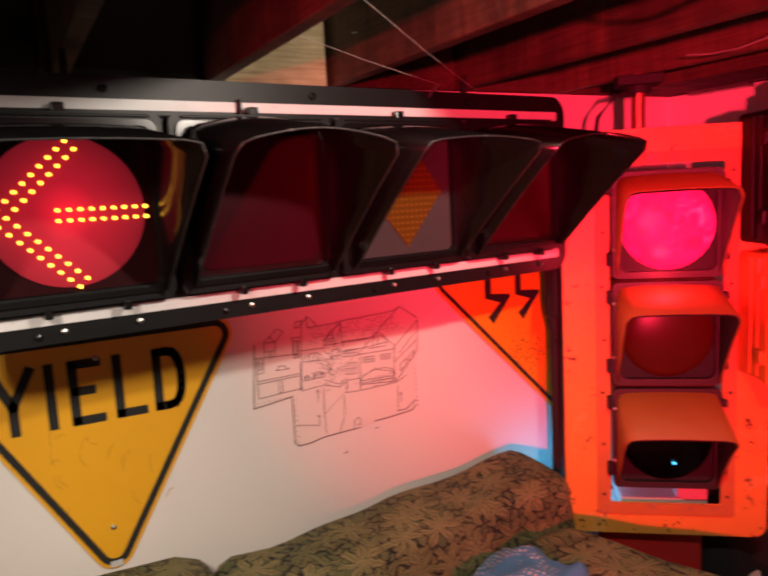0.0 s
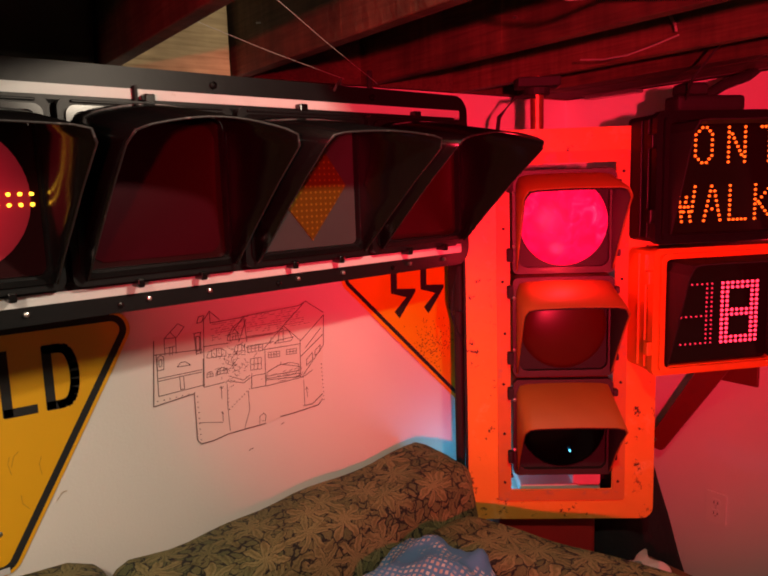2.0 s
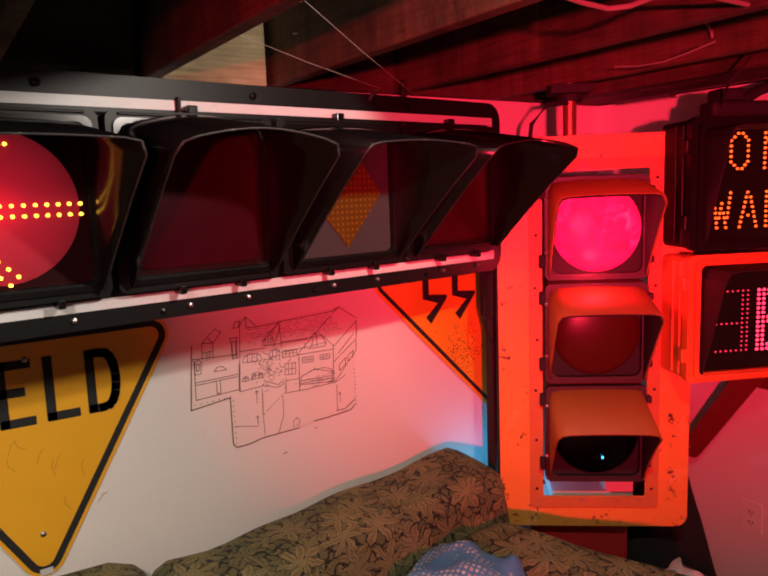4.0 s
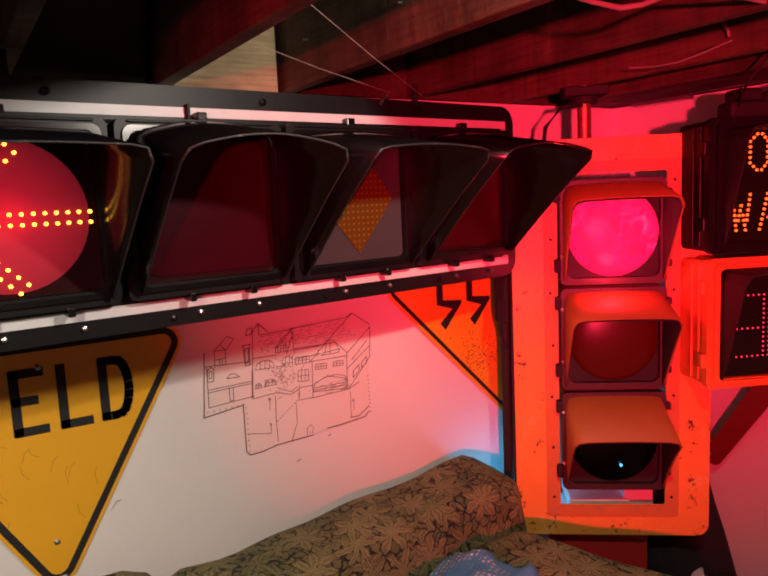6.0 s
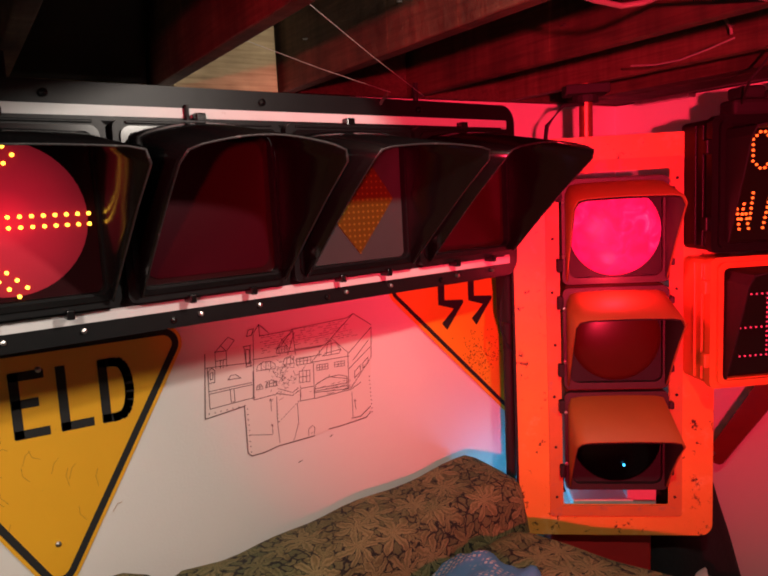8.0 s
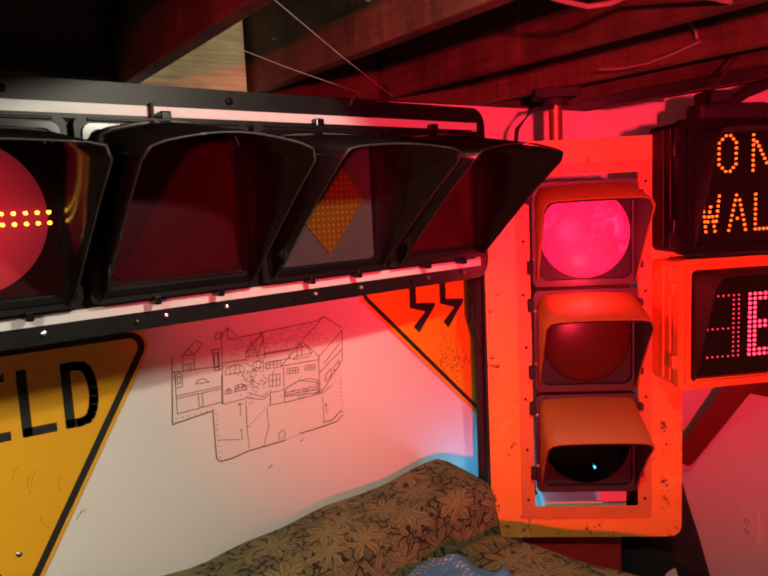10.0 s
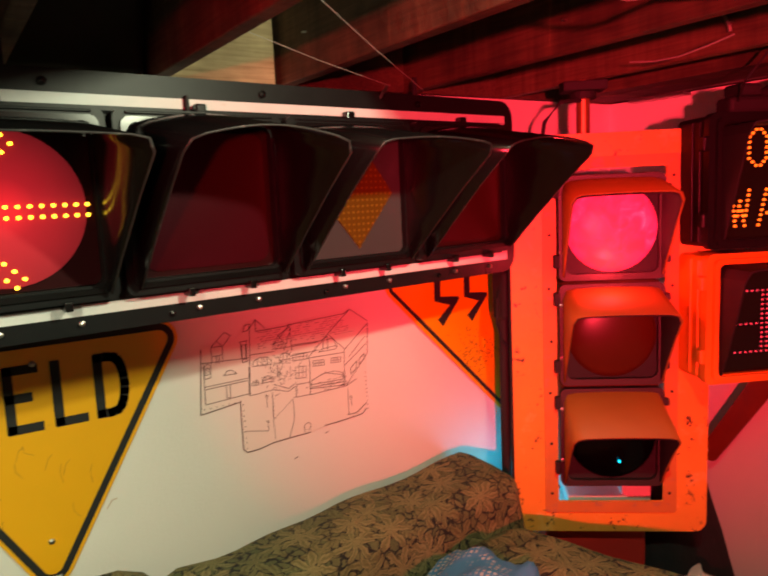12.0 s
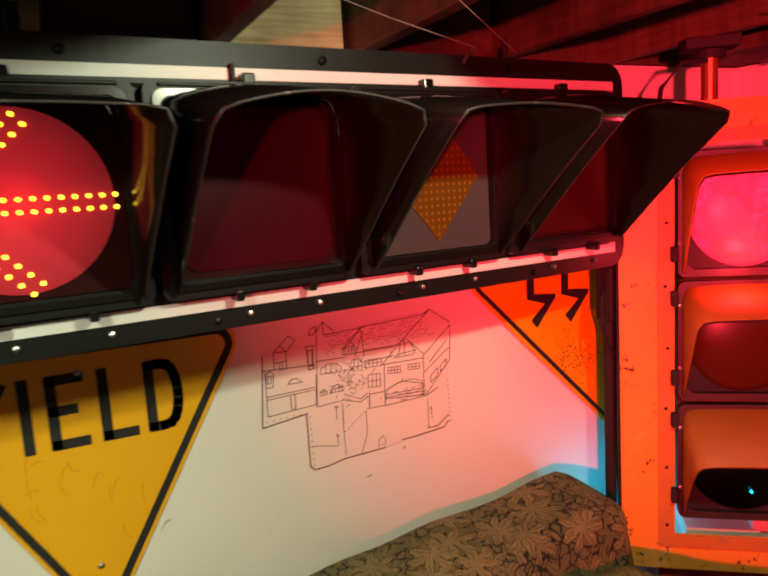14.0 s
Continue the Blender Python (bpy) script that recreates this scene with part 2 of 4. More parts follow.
def floral():
    """Woven olive and gold leaves, close together, with dark gaps between them."""
    m = mat("floral_fabric", (0.2, 0.15, 0.06), 0.9, bump=0.0)
    dark = (0.012, 0.012, 0.010)
    c = coords(m)
    n = node(m, "ShaderNodeTexNoise")
    n.inputs["Scale"].default_value, n.inputs["Detail"].default_value = 26, 3
    link(m, c, n.inputs["Vector"])
    w = mixed(m, 0.040, c, n.outputs["Color"], "ADD")
    xyz = node(m, "ShaderNodeSeparateXYZ")
    link(m, w, xyz.inputs[0])
    flat = node(m, "ShaderNodeCombineXYZ")
    link(m, xyz.outputs[0], flat.inputs[0])
    link(m, maths(m, "ADD", xyz.outputs[2], xyz.outputs[1]), flat.inputs[1])
    cells = {}
    for feature in ("DISTANCE_TO_EDGE", "F1"):
        v = node(m, "ShaderNodeTexVoronoi")
        v.voronoi_dimensions, v.feature = "2D", feature
        v.inputs["Scale"].default_value, v.inputs["Randomness"].default_value = 30, 1.0
        link(m, flat.outputs[0], v.inputs["Vector"])
        cells[feature] = v
    small = ramp(m, cells["DISTANCE_TO_EDGE"].outputs["Distance"], ((0.06, (0, 0, 0)), (0.12, (1, 1, 1))))
    pick = node(m, "ShaderNodeSeparateColor")
    link(m, cells["F1"].outputs["Color"], pick.inputs[0])
    colour = mixed(m, small, dark, mixed(m, pick.outputs[0], (0.090, 0.105, 0.042), (0.180, 0.158, 0.064)))
    for size, lobes, reach, shift, one, two in ((0.105, 5, 0.66, 0.0, (0.145, 0.145, 0.058), (0.200, 0.175, 0.070)), (0.150, 7, 0.60, 7.1, (0.270, 0.225, 0.094), (0.205, 0.190, 0.078))):
        leaf, body, vein, choice = rosettes(m, flat.outputs[0], size, lobes, reach, shift)
        tint = mixed(m, 1.0, mixed(m, choice, one, two), vein, "MULTIPLY")
        colour = mixed(m, leaf, colour, mixed(m, body, dark, tint))
    th = node(m, "ShaderNodeTexNoise")
    th.inputs["Scale"].default_value = 330
    link(m, c, th.inputs["Vector"])
    weave = ramp(m, th.outputs["Fac"], ((0.3, (0.65, 0.65, 0.65)), (0.7, (1.2, 1.2, 1.2))))
    colour = mixed(m, 1.0, colour, weave, "MULTIPLY")
    link(m, colour, bsdf(m).inputs["Base Color"])
    b = node(m, "ShaderNodeBump")
    b.inputs["Strength"].default_value, b.inputs["Distance"].default_value = 0.6, 0.012
    link(m, colour, b.inputs["Height"])
    link(m, b.outputs["Normal"], bsdf(m).inputs["Normal"])
    return m


FABRIC = floral()


def blanket_cloth():
    m = mat("checked_blanket", (0.3, 0.35, 0.42), 0.95, bump=0.3, bump_scale=200)
    k = node(m, "ShaderNodeTexBrick")
    k.offset = 0.0
    for i, c in ((1, (0.62, 0.62, 0.64)), (2, (0.55, 0.40, 0.38)), (3, (0.10, 0.24, 0.45))):
        k.inputs[i].default_value = (*c, 1)
    k.inputs["Scale"].default_value = 30
    k.inputs["Mortar Size"].default_value, k.inputs["Brick Width"].default_value, k.inputs["Row Height"].default_value = 0.12, 0.5, 0.5
    link(m, coords(m), k.inputs["Vector"])
    n = node(m, "ShaderNodeTexNoise")
    n.inputs["Scale"].default_value = 9
    link(m, coords(m), n.inputs["Vector"])
    f = ramp(m, n.outputs["Fac"], ((0.45, (0, 0, 0)), (0.52, (1, 1, 1))))
    link(m, mixed(m, f, (0.10, 0.24, 0.45), k.outputs["Color"]), bsdf(m).inputs["Base Color"])
    return m


BLANKET = blanket_cloth()

# ---- builders ----


def part(name, bm, material, parent=None, label="", m=None, smooth=False):
    me = bpy.data.meshes.new(name)
    bmesh.ops.recalc_face_normals(bm, faces=bm.faces[:])
    for f in bm.faces:
        f.smooth = smooth
    bm.to_mesh(me)
    bm.free()
    me.materials.append(material)
    ob = new(name, me)
    ob.parent = parent
    if m is not None:
        ob.matrix_basis = m
    return tagged(ob, label) if label else ob


def thing(name, m, label, category, group=""):
    return_ob = new(name)
    return_ob.empty_display_size = 0.05
    return_ob.matrix_basis = m
    return tagged(return_ob, label, category, group)


def box(x0, x1, y0, y1, z0, z1, bevel=0.0, bm=None, seg=2):
    own = bm is None
    bm = bm or bmesh.new()
    vs = bmesh.ops.create_cube(bm, size=1)["verts"]
    for v in vs:
        v.co = ((x0 + x1) / 2 + v.co.x * (x1 - x0), (y0 + y1) / 2 + v.co.y * (y1 - y0), (z0 + z1) / 2 + v.co.z * (z1 - z0))
    if bevel:
        bmesh.ops.bevel(bm, geom=list({e for v in vs for e in v.link_edges}), offset=bevel, segments=seg, affect="EDGES", profile=0.5)
    return bm


def tube(points, radius, bm=None, sides=8):
    """A round bar along points."""
    bm = bm or bmesh.new()
    rings = []
    pts = [Vector(p) for p in points]
    for i, p in enumerate(pts):
        d = (pts[min(i + 1, len(pts) - 1)] - pts[max(i - 1, 0)]).normalized()
        a = d.orthogonal().normalized()
        if rings and abs(d.dot(Vector((0, 0, 1)))) < 0.9:
            a = d.cross(Vector((0, 0, 1))).normalized()
        elif abs(d.dot(Vector((0, 0, 1)))) < 0.9:
            a = d.cross(Vector((0, 0, 1))).normalized()
        b = d.cross(a)
        rings.append([bm.verts.new(p + radius * (math.cos(k * math.tau / sides) * a + math.sin(k * math.tau / sides) * b)) for k in range(sides)])
    for r, s in zip(rings, rings[1:]):
        for k in range(sides):
            bm.faces.new((r[k], r[(k + 1) % sides], s[(k + 1) % sides], s[k]))
    bm.faces.new(rings[0])
    bm.faces.new(rings[-1])
    return bm


def rounded(corners, radius, inset=0.0, steps=6):
    """The outline of a convex polygon (anticlockwise), moved in by inset, with round corners."""
    pts = [Vector(c) for c in corners]
    n = len(pts)
    moved = []
    for i in range(n):
        a, p, b = pts[i - 1], pts[i], pts[(i + 1) % n]
        d1, d2 = (p - a).normalized(), (b - p).normalized()
        n1, n2 = Vector((-d1.y, d1.x)), Vector((-d2.y, d2.x))
        moved.append(p + (n1 + n2) * inset / (1 + n1.dot(n2)))
    out = []
    for i in range(n):
        a, p, b = moved[i - 1], moved[i], moved[(i + 1) % n]
        d1, d2 = (a - p).normalized(), (b - p).normalized()
        half = d1.angle(d2) / 2
        r = max(radius - inset, 0.004)
        cut = r / math.tan(half)
        c = p + (d1 + d2).normalized() * r / math.sin(half)
        s, e = p + d1 * cut - c, p + d2 * cut - c
        a0 = math.atan2(s.y, s.x)
        turn = (math.atan2(e.y, e.x) - a0 + math.pi) % math.tau - math.pi
        out += [c + Vector((math.cos(a0 + turn * k / steps), math.sin(a0 + turn * k / steps))) * r for k in range(steps + 1)]
    return out


def sheet(outline, y0, y1, hole=None):
    """A sheet in the x, z plane from y0 (front) to y1, with an optional hole of the same number of points."""
    bm = bmesh.new()
    if hole is None:
        f = [bm.verts.new((p[0], y0, p[1])) for p in outline]
        b = [bm.verts.new((p[0], y1, p[1])) for p in outline]
        bm.faces.new(f)
        bm.faces.new(b[::-1])
        for i in range(len(f)):
            j = (i + 1) % len(f)
            bm.faces.new((f[i], b[i], b[j], f[j]))
        return bm
    loops = [[bm.verts.new((p[0], y, p[1])) for p in o] for o in (outline, hole) for y in (y0, y1)]
    of, ob_, hf, hb = loops
    for i in range(len(of)):
        j = (i + 1) % len(of)
        for a, b in ((of, hf), (hb, ob_), (ob_, of), (hf, hb)):
            bm.faces.new((a[i], a[j], b[j], b[i]))
    return bm


def rect(x0, x1, z0, z1):
    return [(x0, z0), (x1, z0), (x1, z1), (x0, z1)]


def disk(x, z, r, y0, y1, sides=32):
    return sheet([(x + r * math.cos(k * math.tau / sides), z + r * math.sin(k * math.tau / sides)) for k in range(sides)], y0, y1)


def strips(lines, width, y0, y1, bm=None):
    """Flat strokes along polylines in the x, z plane."""
    bm = bm or bmesh.new()
    for line in lines:
        for a, b in zip(line, line[1:]):
            a, b = Vector(a), Vector(b)
            d = (b - a).normalized()
            o = Vector((-d.y, d.x)) * width / 2
            d = d * width * 0.4
            q = [a - d - o, b + d - o, b + d + o, a - d + o]
            f = [bm.verts.new((p.x, y0, p.y)) for p in q]
            k = [bm.verts.new((p.x, y1, p.y)) for p in q]
            bm.faces.new(f)
            for i in range(4):
                bm.faces.new((f[i], k[i], k[(i + 1) % 4], f[(i + 1) % 4]))
    return bm


def dots(points, r, y0, y1, bm=None, sides=8):
    bm = bm or bmesh.new()
    for x, z in points:
        f = [bm.verts.new((x + r * math.cos(k * math.tau / sides), y0 + r * 0.35, z + r * math.sin(k * math.tau / sides))) for k in range(sides)]
        top = bm.verts.new((x, y0, z))
        k2 = [bm.verts.new((v.co.x, y1, v.co.z)) for v in f]
        for i in range(sides):
            j = (i + 1) % sides
            bm.faces.new((top, f[i], f[j]))
            bm.faces.new((f[i], k2[i], k2[j], f[j]))
    return bm


# ---- the room ----
NORTH, EAST, TOP = 2.004, 2.46, 2.085
for name, dims in (("wall_north", (-2.8, EAST + 0.15, NORTH, NORTH + 0.12, 0, TOP)), ("wall_east", (EAST, EAST + 0.12, -2.8, NORTH, 0, TOP)),
                   ("wall_south", (-2.8, EAST + 0.12, -2.92, -2.8, 0, 2.34)), ("wall_west", (-2.92, -2.8, -2.92, NORTH + 0.12, 0, 2.34))):
    tagged(part(name, box(*dims), WALL), "off-white painted basement wall with a smooth finish", "wall", kind="structure")
tagged(part("floor", box(-2.8, EAST, -2.8, NORTH, -0.1, 0), FLOOR), "bare grey concrete basement floor", "floor", kind="structure")
tagged(part("ceiling", box(-2.9, EAST + 0.2, -2.9, NORTH + 0.2, 2.335, 2.36), DECK), "dark brown plank subfloor above the joists", "ceiling", kind="structure")
tagged(part("rim_board", box(-2.9, EAST + 0.2, NORTH + 0.06, NORTH + 0.10, TOP + 0.002, 2.333, 0.002), RIM), "light timber rim board between the joist ends", "rim board", kind="structure")
tagged(part("rim_board", box(EAST + 0.06, EAST + 0.10, -2.8, NORTH, TOP + 0.002, 2.333, 0.002), JOIST), "timber rim board over the side wall", "rim board", kind="structure")
JOISTS = [0.54 + 0.3945 * k for k in range(-8, 2)] + [1.412, 1.828, 2.235]
for x, x1 in zip(JOISTS[5:], JOISTS[6:]):
    rp = part("rim_panel", box(x + 0.058, x1 - 0.018, NORTH - 0.004, NORTH + 0.056, TOP + 0.004, 2.331, 0.003), RIM if x < 0.6 else JOIST)
    tagged(rp, "pale timber blocking panel between two joist ends" if x < 0.6 else "dark timber blocking panel between two joist ends", "rim board", "rim panels", "structure")
for k, x in enumerate(JOISTS):
    bm = box(x, x + 0.040, -2.8, NORTH + 0.055, TOP + 0.004 + 0.003 * math.sin(k * 2.1), 2.333, 0.004)
    tagged(part("joist", bm, JOIST), "rough brown timber ceiling joist with bare sawn faces", "joist", "ceiling joists", "structure")
for k, (x, y, z) in enumerate(((0.934, 1.82, 2.21), (0.934, 1.34, 2.19), (1.412, 1.30, 2.17), (1.828, 1.10, 2.16), (1.412, 0.98, 2.20))):
    nail = part("joist_nail", tube([(x + 0.004, y, z), (x - 0.012, y, z - 0.002)], 0.0025), STEEL)
    tagged(nail, "bent steel nail stuck in a timber joist", "nail", "joist nails")
tagged(part("ledger", box(2.155, EAST + 0.05, 0.6, NORTH - 0.002, TOP + 0.006, TOP + 0.05, 0.003), JOIST), "dark timber packing strip under the joists", "trim", kind="structure")

# ---- signs on the wall ----


def yield_sign():
    s = thing("yield_sign", pose(0.172, NORTH - 0.004, 1.400), "scratched yellow triangular yield sign with black border on the wall", "sign")
    tri = [(0.0, -0.712), (0.424, 0.024), (-0.424, 0.024)]
    part("panel", sheet(rounded(tri, 0.055, steps=8), -0.003, 0.0), SIGN, s)
    part("border", sheet(rounded(tri, 0.055, 0.010, 8), -0.0042, -0.0030, rounded(tri, 0.055, 0.029, 8)), SIGN_INK, s, "worn black border line")
    turns = [math.pi * k / 10 for k in range(11)]
    bowl = [(0.0, 0.0)] + [(0.026 + 0.040 * math.sin(a) ** 0.7, 0.078 - 0.078 * math.cos(a)) for a in turns] + [(0.0, 0.156), (0.0, 0.0)]
    shapes = (("Y", -0.206, [[(-0.040, 0.158), (0.0, 0.066), (0.046, 0.158)], [(0.0, 0.066), (0.0, -0.002)]]), ("I", -0.115, [[(0.0, -0.002), (0.0, 0.158)]]),
              ("E", -0.058, [[(0.063, 0.156), (0.0, 0.156), (0.0, 0.0), (0.065, 0.0)], [(0.0, 0.082), (0.045, 0.082)]]),
              ("L", 0.055, [[(0.0, 0.158), (0.0, 0.0), (0.062, 0.0)]]), ("D", 0.160, [bowl]))
    for k, (ch, x, lines) in enumerate(shapes):
        part("letter", strips([[(x + a, -0.215 + b) for a, b in line] for line in lines], 0.024, -0.0045 - 0.00003 * k, -0.0030), SIGN_INK, s, "black painted letter " + ch)
    for z in (-0.535, -0.048):
        part("bolt", dots([(0.003, z)], 0.008, -0.009, -0.002), STEEL, s)
    part("sticker", sheet(rect(-0.015, 0.018, -0.652, -0.634), -0.0055, -0.0042), TAPE, s, "small white sticker at the tip")
    rng = random.Random(12)
    marks = []
    for _ in range(16):
        x, z, a = rng.uniform(-0.15, 0.18), rng.uniform(-0.50, -0.25), rng.uniform(-1.3, 1.3)
        marks.append([(x, z), (x + 0.02 * math.sin(a), z + 0.03 * math.cos(a)), (x + 0.03 * math.sin(a + 0.3), z + 0.05 * math.cos(a + 0.3))])
    part("scratches", strips(marks, 0.0012, -0.0036, -0.0030), mat("scratch", (0.42, 0.20, 0.02), 0.6, bump=0), s, "thin dark scratches in the yellow paint")["kind"] = "stuff"


def winding_sign():
    s = thing("winding_road_sign", pose(1.817, NORTH - 0.012, 1.434), "yellow diamond metal road sign with black winding arrows and rust specks", "sign")
    dia = [(0, -0.565), (0.565, 0), (0, 0.565), (-0.565, 0)]
    part("panel", sheet(rounded(dia, 0.05), -0.003, 0.0), SIGN, s)
    part("border", sheet(rounded(dia, 0.05, 0.012), -0.0042, -0.0030, rounded(dia, 0.05, 0.026)), SIGN_INK, s, "thin black border line")
    for x in (-0.336, -0.198):
        part("arrow", sheet([(x, -0.074), (x + 0.070, -0.096), (x + 0.014, -0.144), (x + 0.036, -0.170), (x + 0.114, -0.078), (x + 0.112, -0.068), (x + 0.028, -0.060), (x + 0.030, 0.16), (x + 0.002, 0.16)][::-1], -0.0045, -0.0030), SIGN_INK, s)
    rng = random.Random(5)
    bm = bmesh.new()
    specks = [(rng.gauss(-0.15, 0.06), rng.gauss(-0.30, 0.045)) for _ in range(230)]
    dots([(x, z) for x, z in specks if abs(x) + abs(z) < 0.535], 0.0034, -0.0038, -0.0030, bm, 5)
    part("rust_specks", bm, mat("rust_speck", (0.06, 0.03, 0.02), 0.9, bump=0), s)["kind"] = "stuff"


yield_sign()
winding_sign()

# ---- the pencil drawing ----


# The sketch on its sheet, stroke by stroke, in millimetres from the sheet's lower left.
SK_PAPER = [[(5, 168), (131, 186), (131, 33), (143, 22), (183, 23), (233, 33), (354, 36), (464, 49), (541, 55), (581, 73), (600, 377), (550, 425), (505, 419), (210, 399), (197, 431), (162, 428), (131, 380), (85, 372), (20, 379)]]
SK_EDGE = [[(21, 367), (6, 171), (131, 186), (131, 35), (143, 22), (183, 23), (233, 33), (363, 37)], [(418, 48), (464, 49), (541, 55), (564, 57), (581, 73)], [(507, 66), (541, 65), (582, 92)]]
SK_LEFT_WING = [[(19, 326), (165, 319)], [(25, 325), (23, 199), (167, 207)], [(23, 253), (160, 256)], [(23, 245), (160, 249)], [(90, 247), (90, 207), (102, 207), (102, 247)], [(85, 278), (96, 290), (111, 290), (126, 277), (85, 278)], [(25, 277), (27, 314), (38, 323), (47, 314), (44, 278), (25, 277)], [(31, 288), (32, 309), (41, 309), (39, 289), (31, 288)]]
SK_TURRET = [[(51, 320), (52, 370), (71, 387), (87, 367), (85, 320)], [(52, 370), (87, 368)], [(54, 341), (87, 343)], [(71, 387), (96, 409), (115, 397), (89, 368)], [(65, 318), (67, 342)], [(73, 318), (76, 342)]]
SK_CHIMNEY = [[(141, 372), (167, 373)], [(144, 370), (147, 307), (166, 310)], [(164, 372), (161, 307)], [(149, 362), (160, 361), (158, 317), (147, 316), (149, 362)], [(155, 402), (161, 421), (179, 423), (171, 404), (155, 402)]]
SK_MAIN_ROOF = [[(177, 416), (164, 201)], [(197, 434), (197, 397), (300, 400), (309, 403)], [(197, 434), (179, 411)], [(197, 434), (227, 404)], [(309, 403), (508, 412), (533, 424)], [(309, 403), (269, 359)], [(309, 403), (314, 320)], [(315, 391), (287, 324)], [(170, 327), (254, 325)], [(315, 336), (417, 334), (445, 345)], [(287, 332), (408, 331)], [(311, 301), (407, 305)]]
SK_DORMERS = [[(252, 345), (270, 374), (289, 349)], [(249, 333), (252, 352), (285, 353), (286, 331), (249, 333)], [(270, 374), (305, 393)], [(258, 334), (259, 349)], [(267, 333), (269, 349)], [(277, 333), (279, 351)], [(366, 282), (446, 353), (508, 292)], [(424, 302), (430, 334), (463, 336), (479, 306)], [(443, 302), (445, 345)], [(397, 300), (400, 319)], [(410, 298), (421, 306), (480, 310), (472, 298), (410, 298)]]
SK_RIGHT_WING = [[(370, 284), (508, 282)], [(505, 292), (501, 167)], [(508, 292), (601, 368), (595, 264), (505, 166)], [(505, 238), (593, 300)], [(446, 353), (533, 424), (600, 377)], [(524, 265), (587, 324)], [(527, 225), (551, 244), (550, 221), (526, 203), (527, 225)], [(561, 249), (582, 266), (581, 245), (560, 232), (561, 249)], [(372, 182), (501, 170)], [(375, 280), (371, 162)], [(509, 166), (548, 184)], [(371, 162), (505, 166)]]
SK_PORCH = [[(372, 176), (379, 207), (419, 223), (465, 225), (496, 214), (496, 172)], [(383, 210), (429, 225), (500, 205)], [(323, 202), (320, 164)], [(323, 205), (372, 204)], [(320, 164), (369, 163)], [(357, 187), (360, 188)], [(429, 226), (431, 231)], [(376, 194), (495, 192)], [(378, 186), (495, 182)], [(164, 199), (232, 203)], [(167, 289), (161, 202)], [(239, 205), (294, 188), (316, 198)], [(246, 220), (295, 197), (316, 209)]]
SK_ARCHED = [[(179, 292), (184, 306), (204, 314), (228, 312), (242, 300), (241, 286), (178, 289)], [(194, 289), (196, 312)], [(210, 288), (212, 313)], [(226, 287), (228, 312)], [(174, 229), (178, 242), (189, 245), (195, 236), (195, 229), (174, 229)], [(185, 228), (186, 245)], [(205, 232), (210, 245), (226, 252), (241, 244), (244, 231), (204, 231)], [(218, 231), (219, 250)], [(231, 231), (232, 251)], [(175, 238), (195, 237)], [(208, 241), (243, 241)], [(268, 295), (276, 313), (293, 315), (306, 305), (305, 292), (268, 294)], [(281, 293), (283, 315)], [(295, 292), (296, 315)]]
SK_WINDOWS_A = [[(316, 306), (315, 284)], [(329, 306), (327, 284)], [(342, 305), (340, 283)], [(355, 305), (353, 282)], [(368, 304), (366, 282)], [(316, 306), (368, 304)], [(315, 295), (367, 293)], [(315, 284), (366, 282)], [(323, 262), (321, 225)], [(336, 261), (333, 224)], [(349, 260), (346, 223)], [(361, 260), (359, 222)], [(323, 262), (361, 260)], [(322, 243), (360, 241)]]
SK_WINDOWS_B = [[(321, 225), (359, 222)], [(387, 272), (386, 254)], [(397, 271), (396, 253)], [(407, 271), (406, 253)], [(417, 270), (416, 252)], [(428, 270), (427, 252)], [(387, 272), (428, 270)], [(386, 263), (427, 261)], [(386, 254), (427, 252)], [(453, 270), (452, 254)], [(466, 270), (465, 253)], [(478, 269), (477, 253)], [(490, 269), (489, 252)], [(453, 270), (490, 269)], [(453, 262), (490, 260)], [(452, 254), (489, 252)]]
SK_PATHS = [[(218, 190), (219, 177)], [(219, 183), (218, 152)], [(217, 109), (218, 78)], [(213, 106), (217, 109), (220, 101)], [(214, 186), (218, 192), (222, 184)], [(522, 123), (524, 94)], [(518, 121), (522, 129), (527, 121)], [(512, 155), (511, 69)], [(342, 42), (343, 65), (358, 73), (366, 63), (361, 44)], [(351, 47), (355, 49)], [(239, 194), (236, 125), (239, 43)], [(309, 158), (309, 93), (287, 35)], [(140, 91), (216, 75)]]
SK_STITCH_A = [[(19, 185)], [(38, 185)], [(56, 186)], [(75, 186)], [(94, 187)], [(113, 187)], [(133, 188)], [(140, 175)], [(140, 157)], [(140, 140)], [(141, 123)], [(141, 105)], [(141, 88)], [(141, 70)], [(142, 53)], [(142, 35)]]
SK_STITCH_B = [[(240, 173)], [(239, 161)], [(239, 149)], [(239, 137)], [(238, 125)], [(238, 113)], [(242, 111)], [(251, 118)], [(260, 124)], [(268, 131)], [(277, 137)], [(286, 144)], [(295, 150)], [(304, 157)], [(313, 164)], [(584, 198)], [(584, 184)], [(585, 170)], [(585, 156)], [(586, 142)], [(586, 128)], [(587, 114)], [(587, 100)], [(587, 85)], [(588, 71)], [(320, 164)], [(321, 171)], [(322, 177)], [(323, 184)], [(323, 190)]]


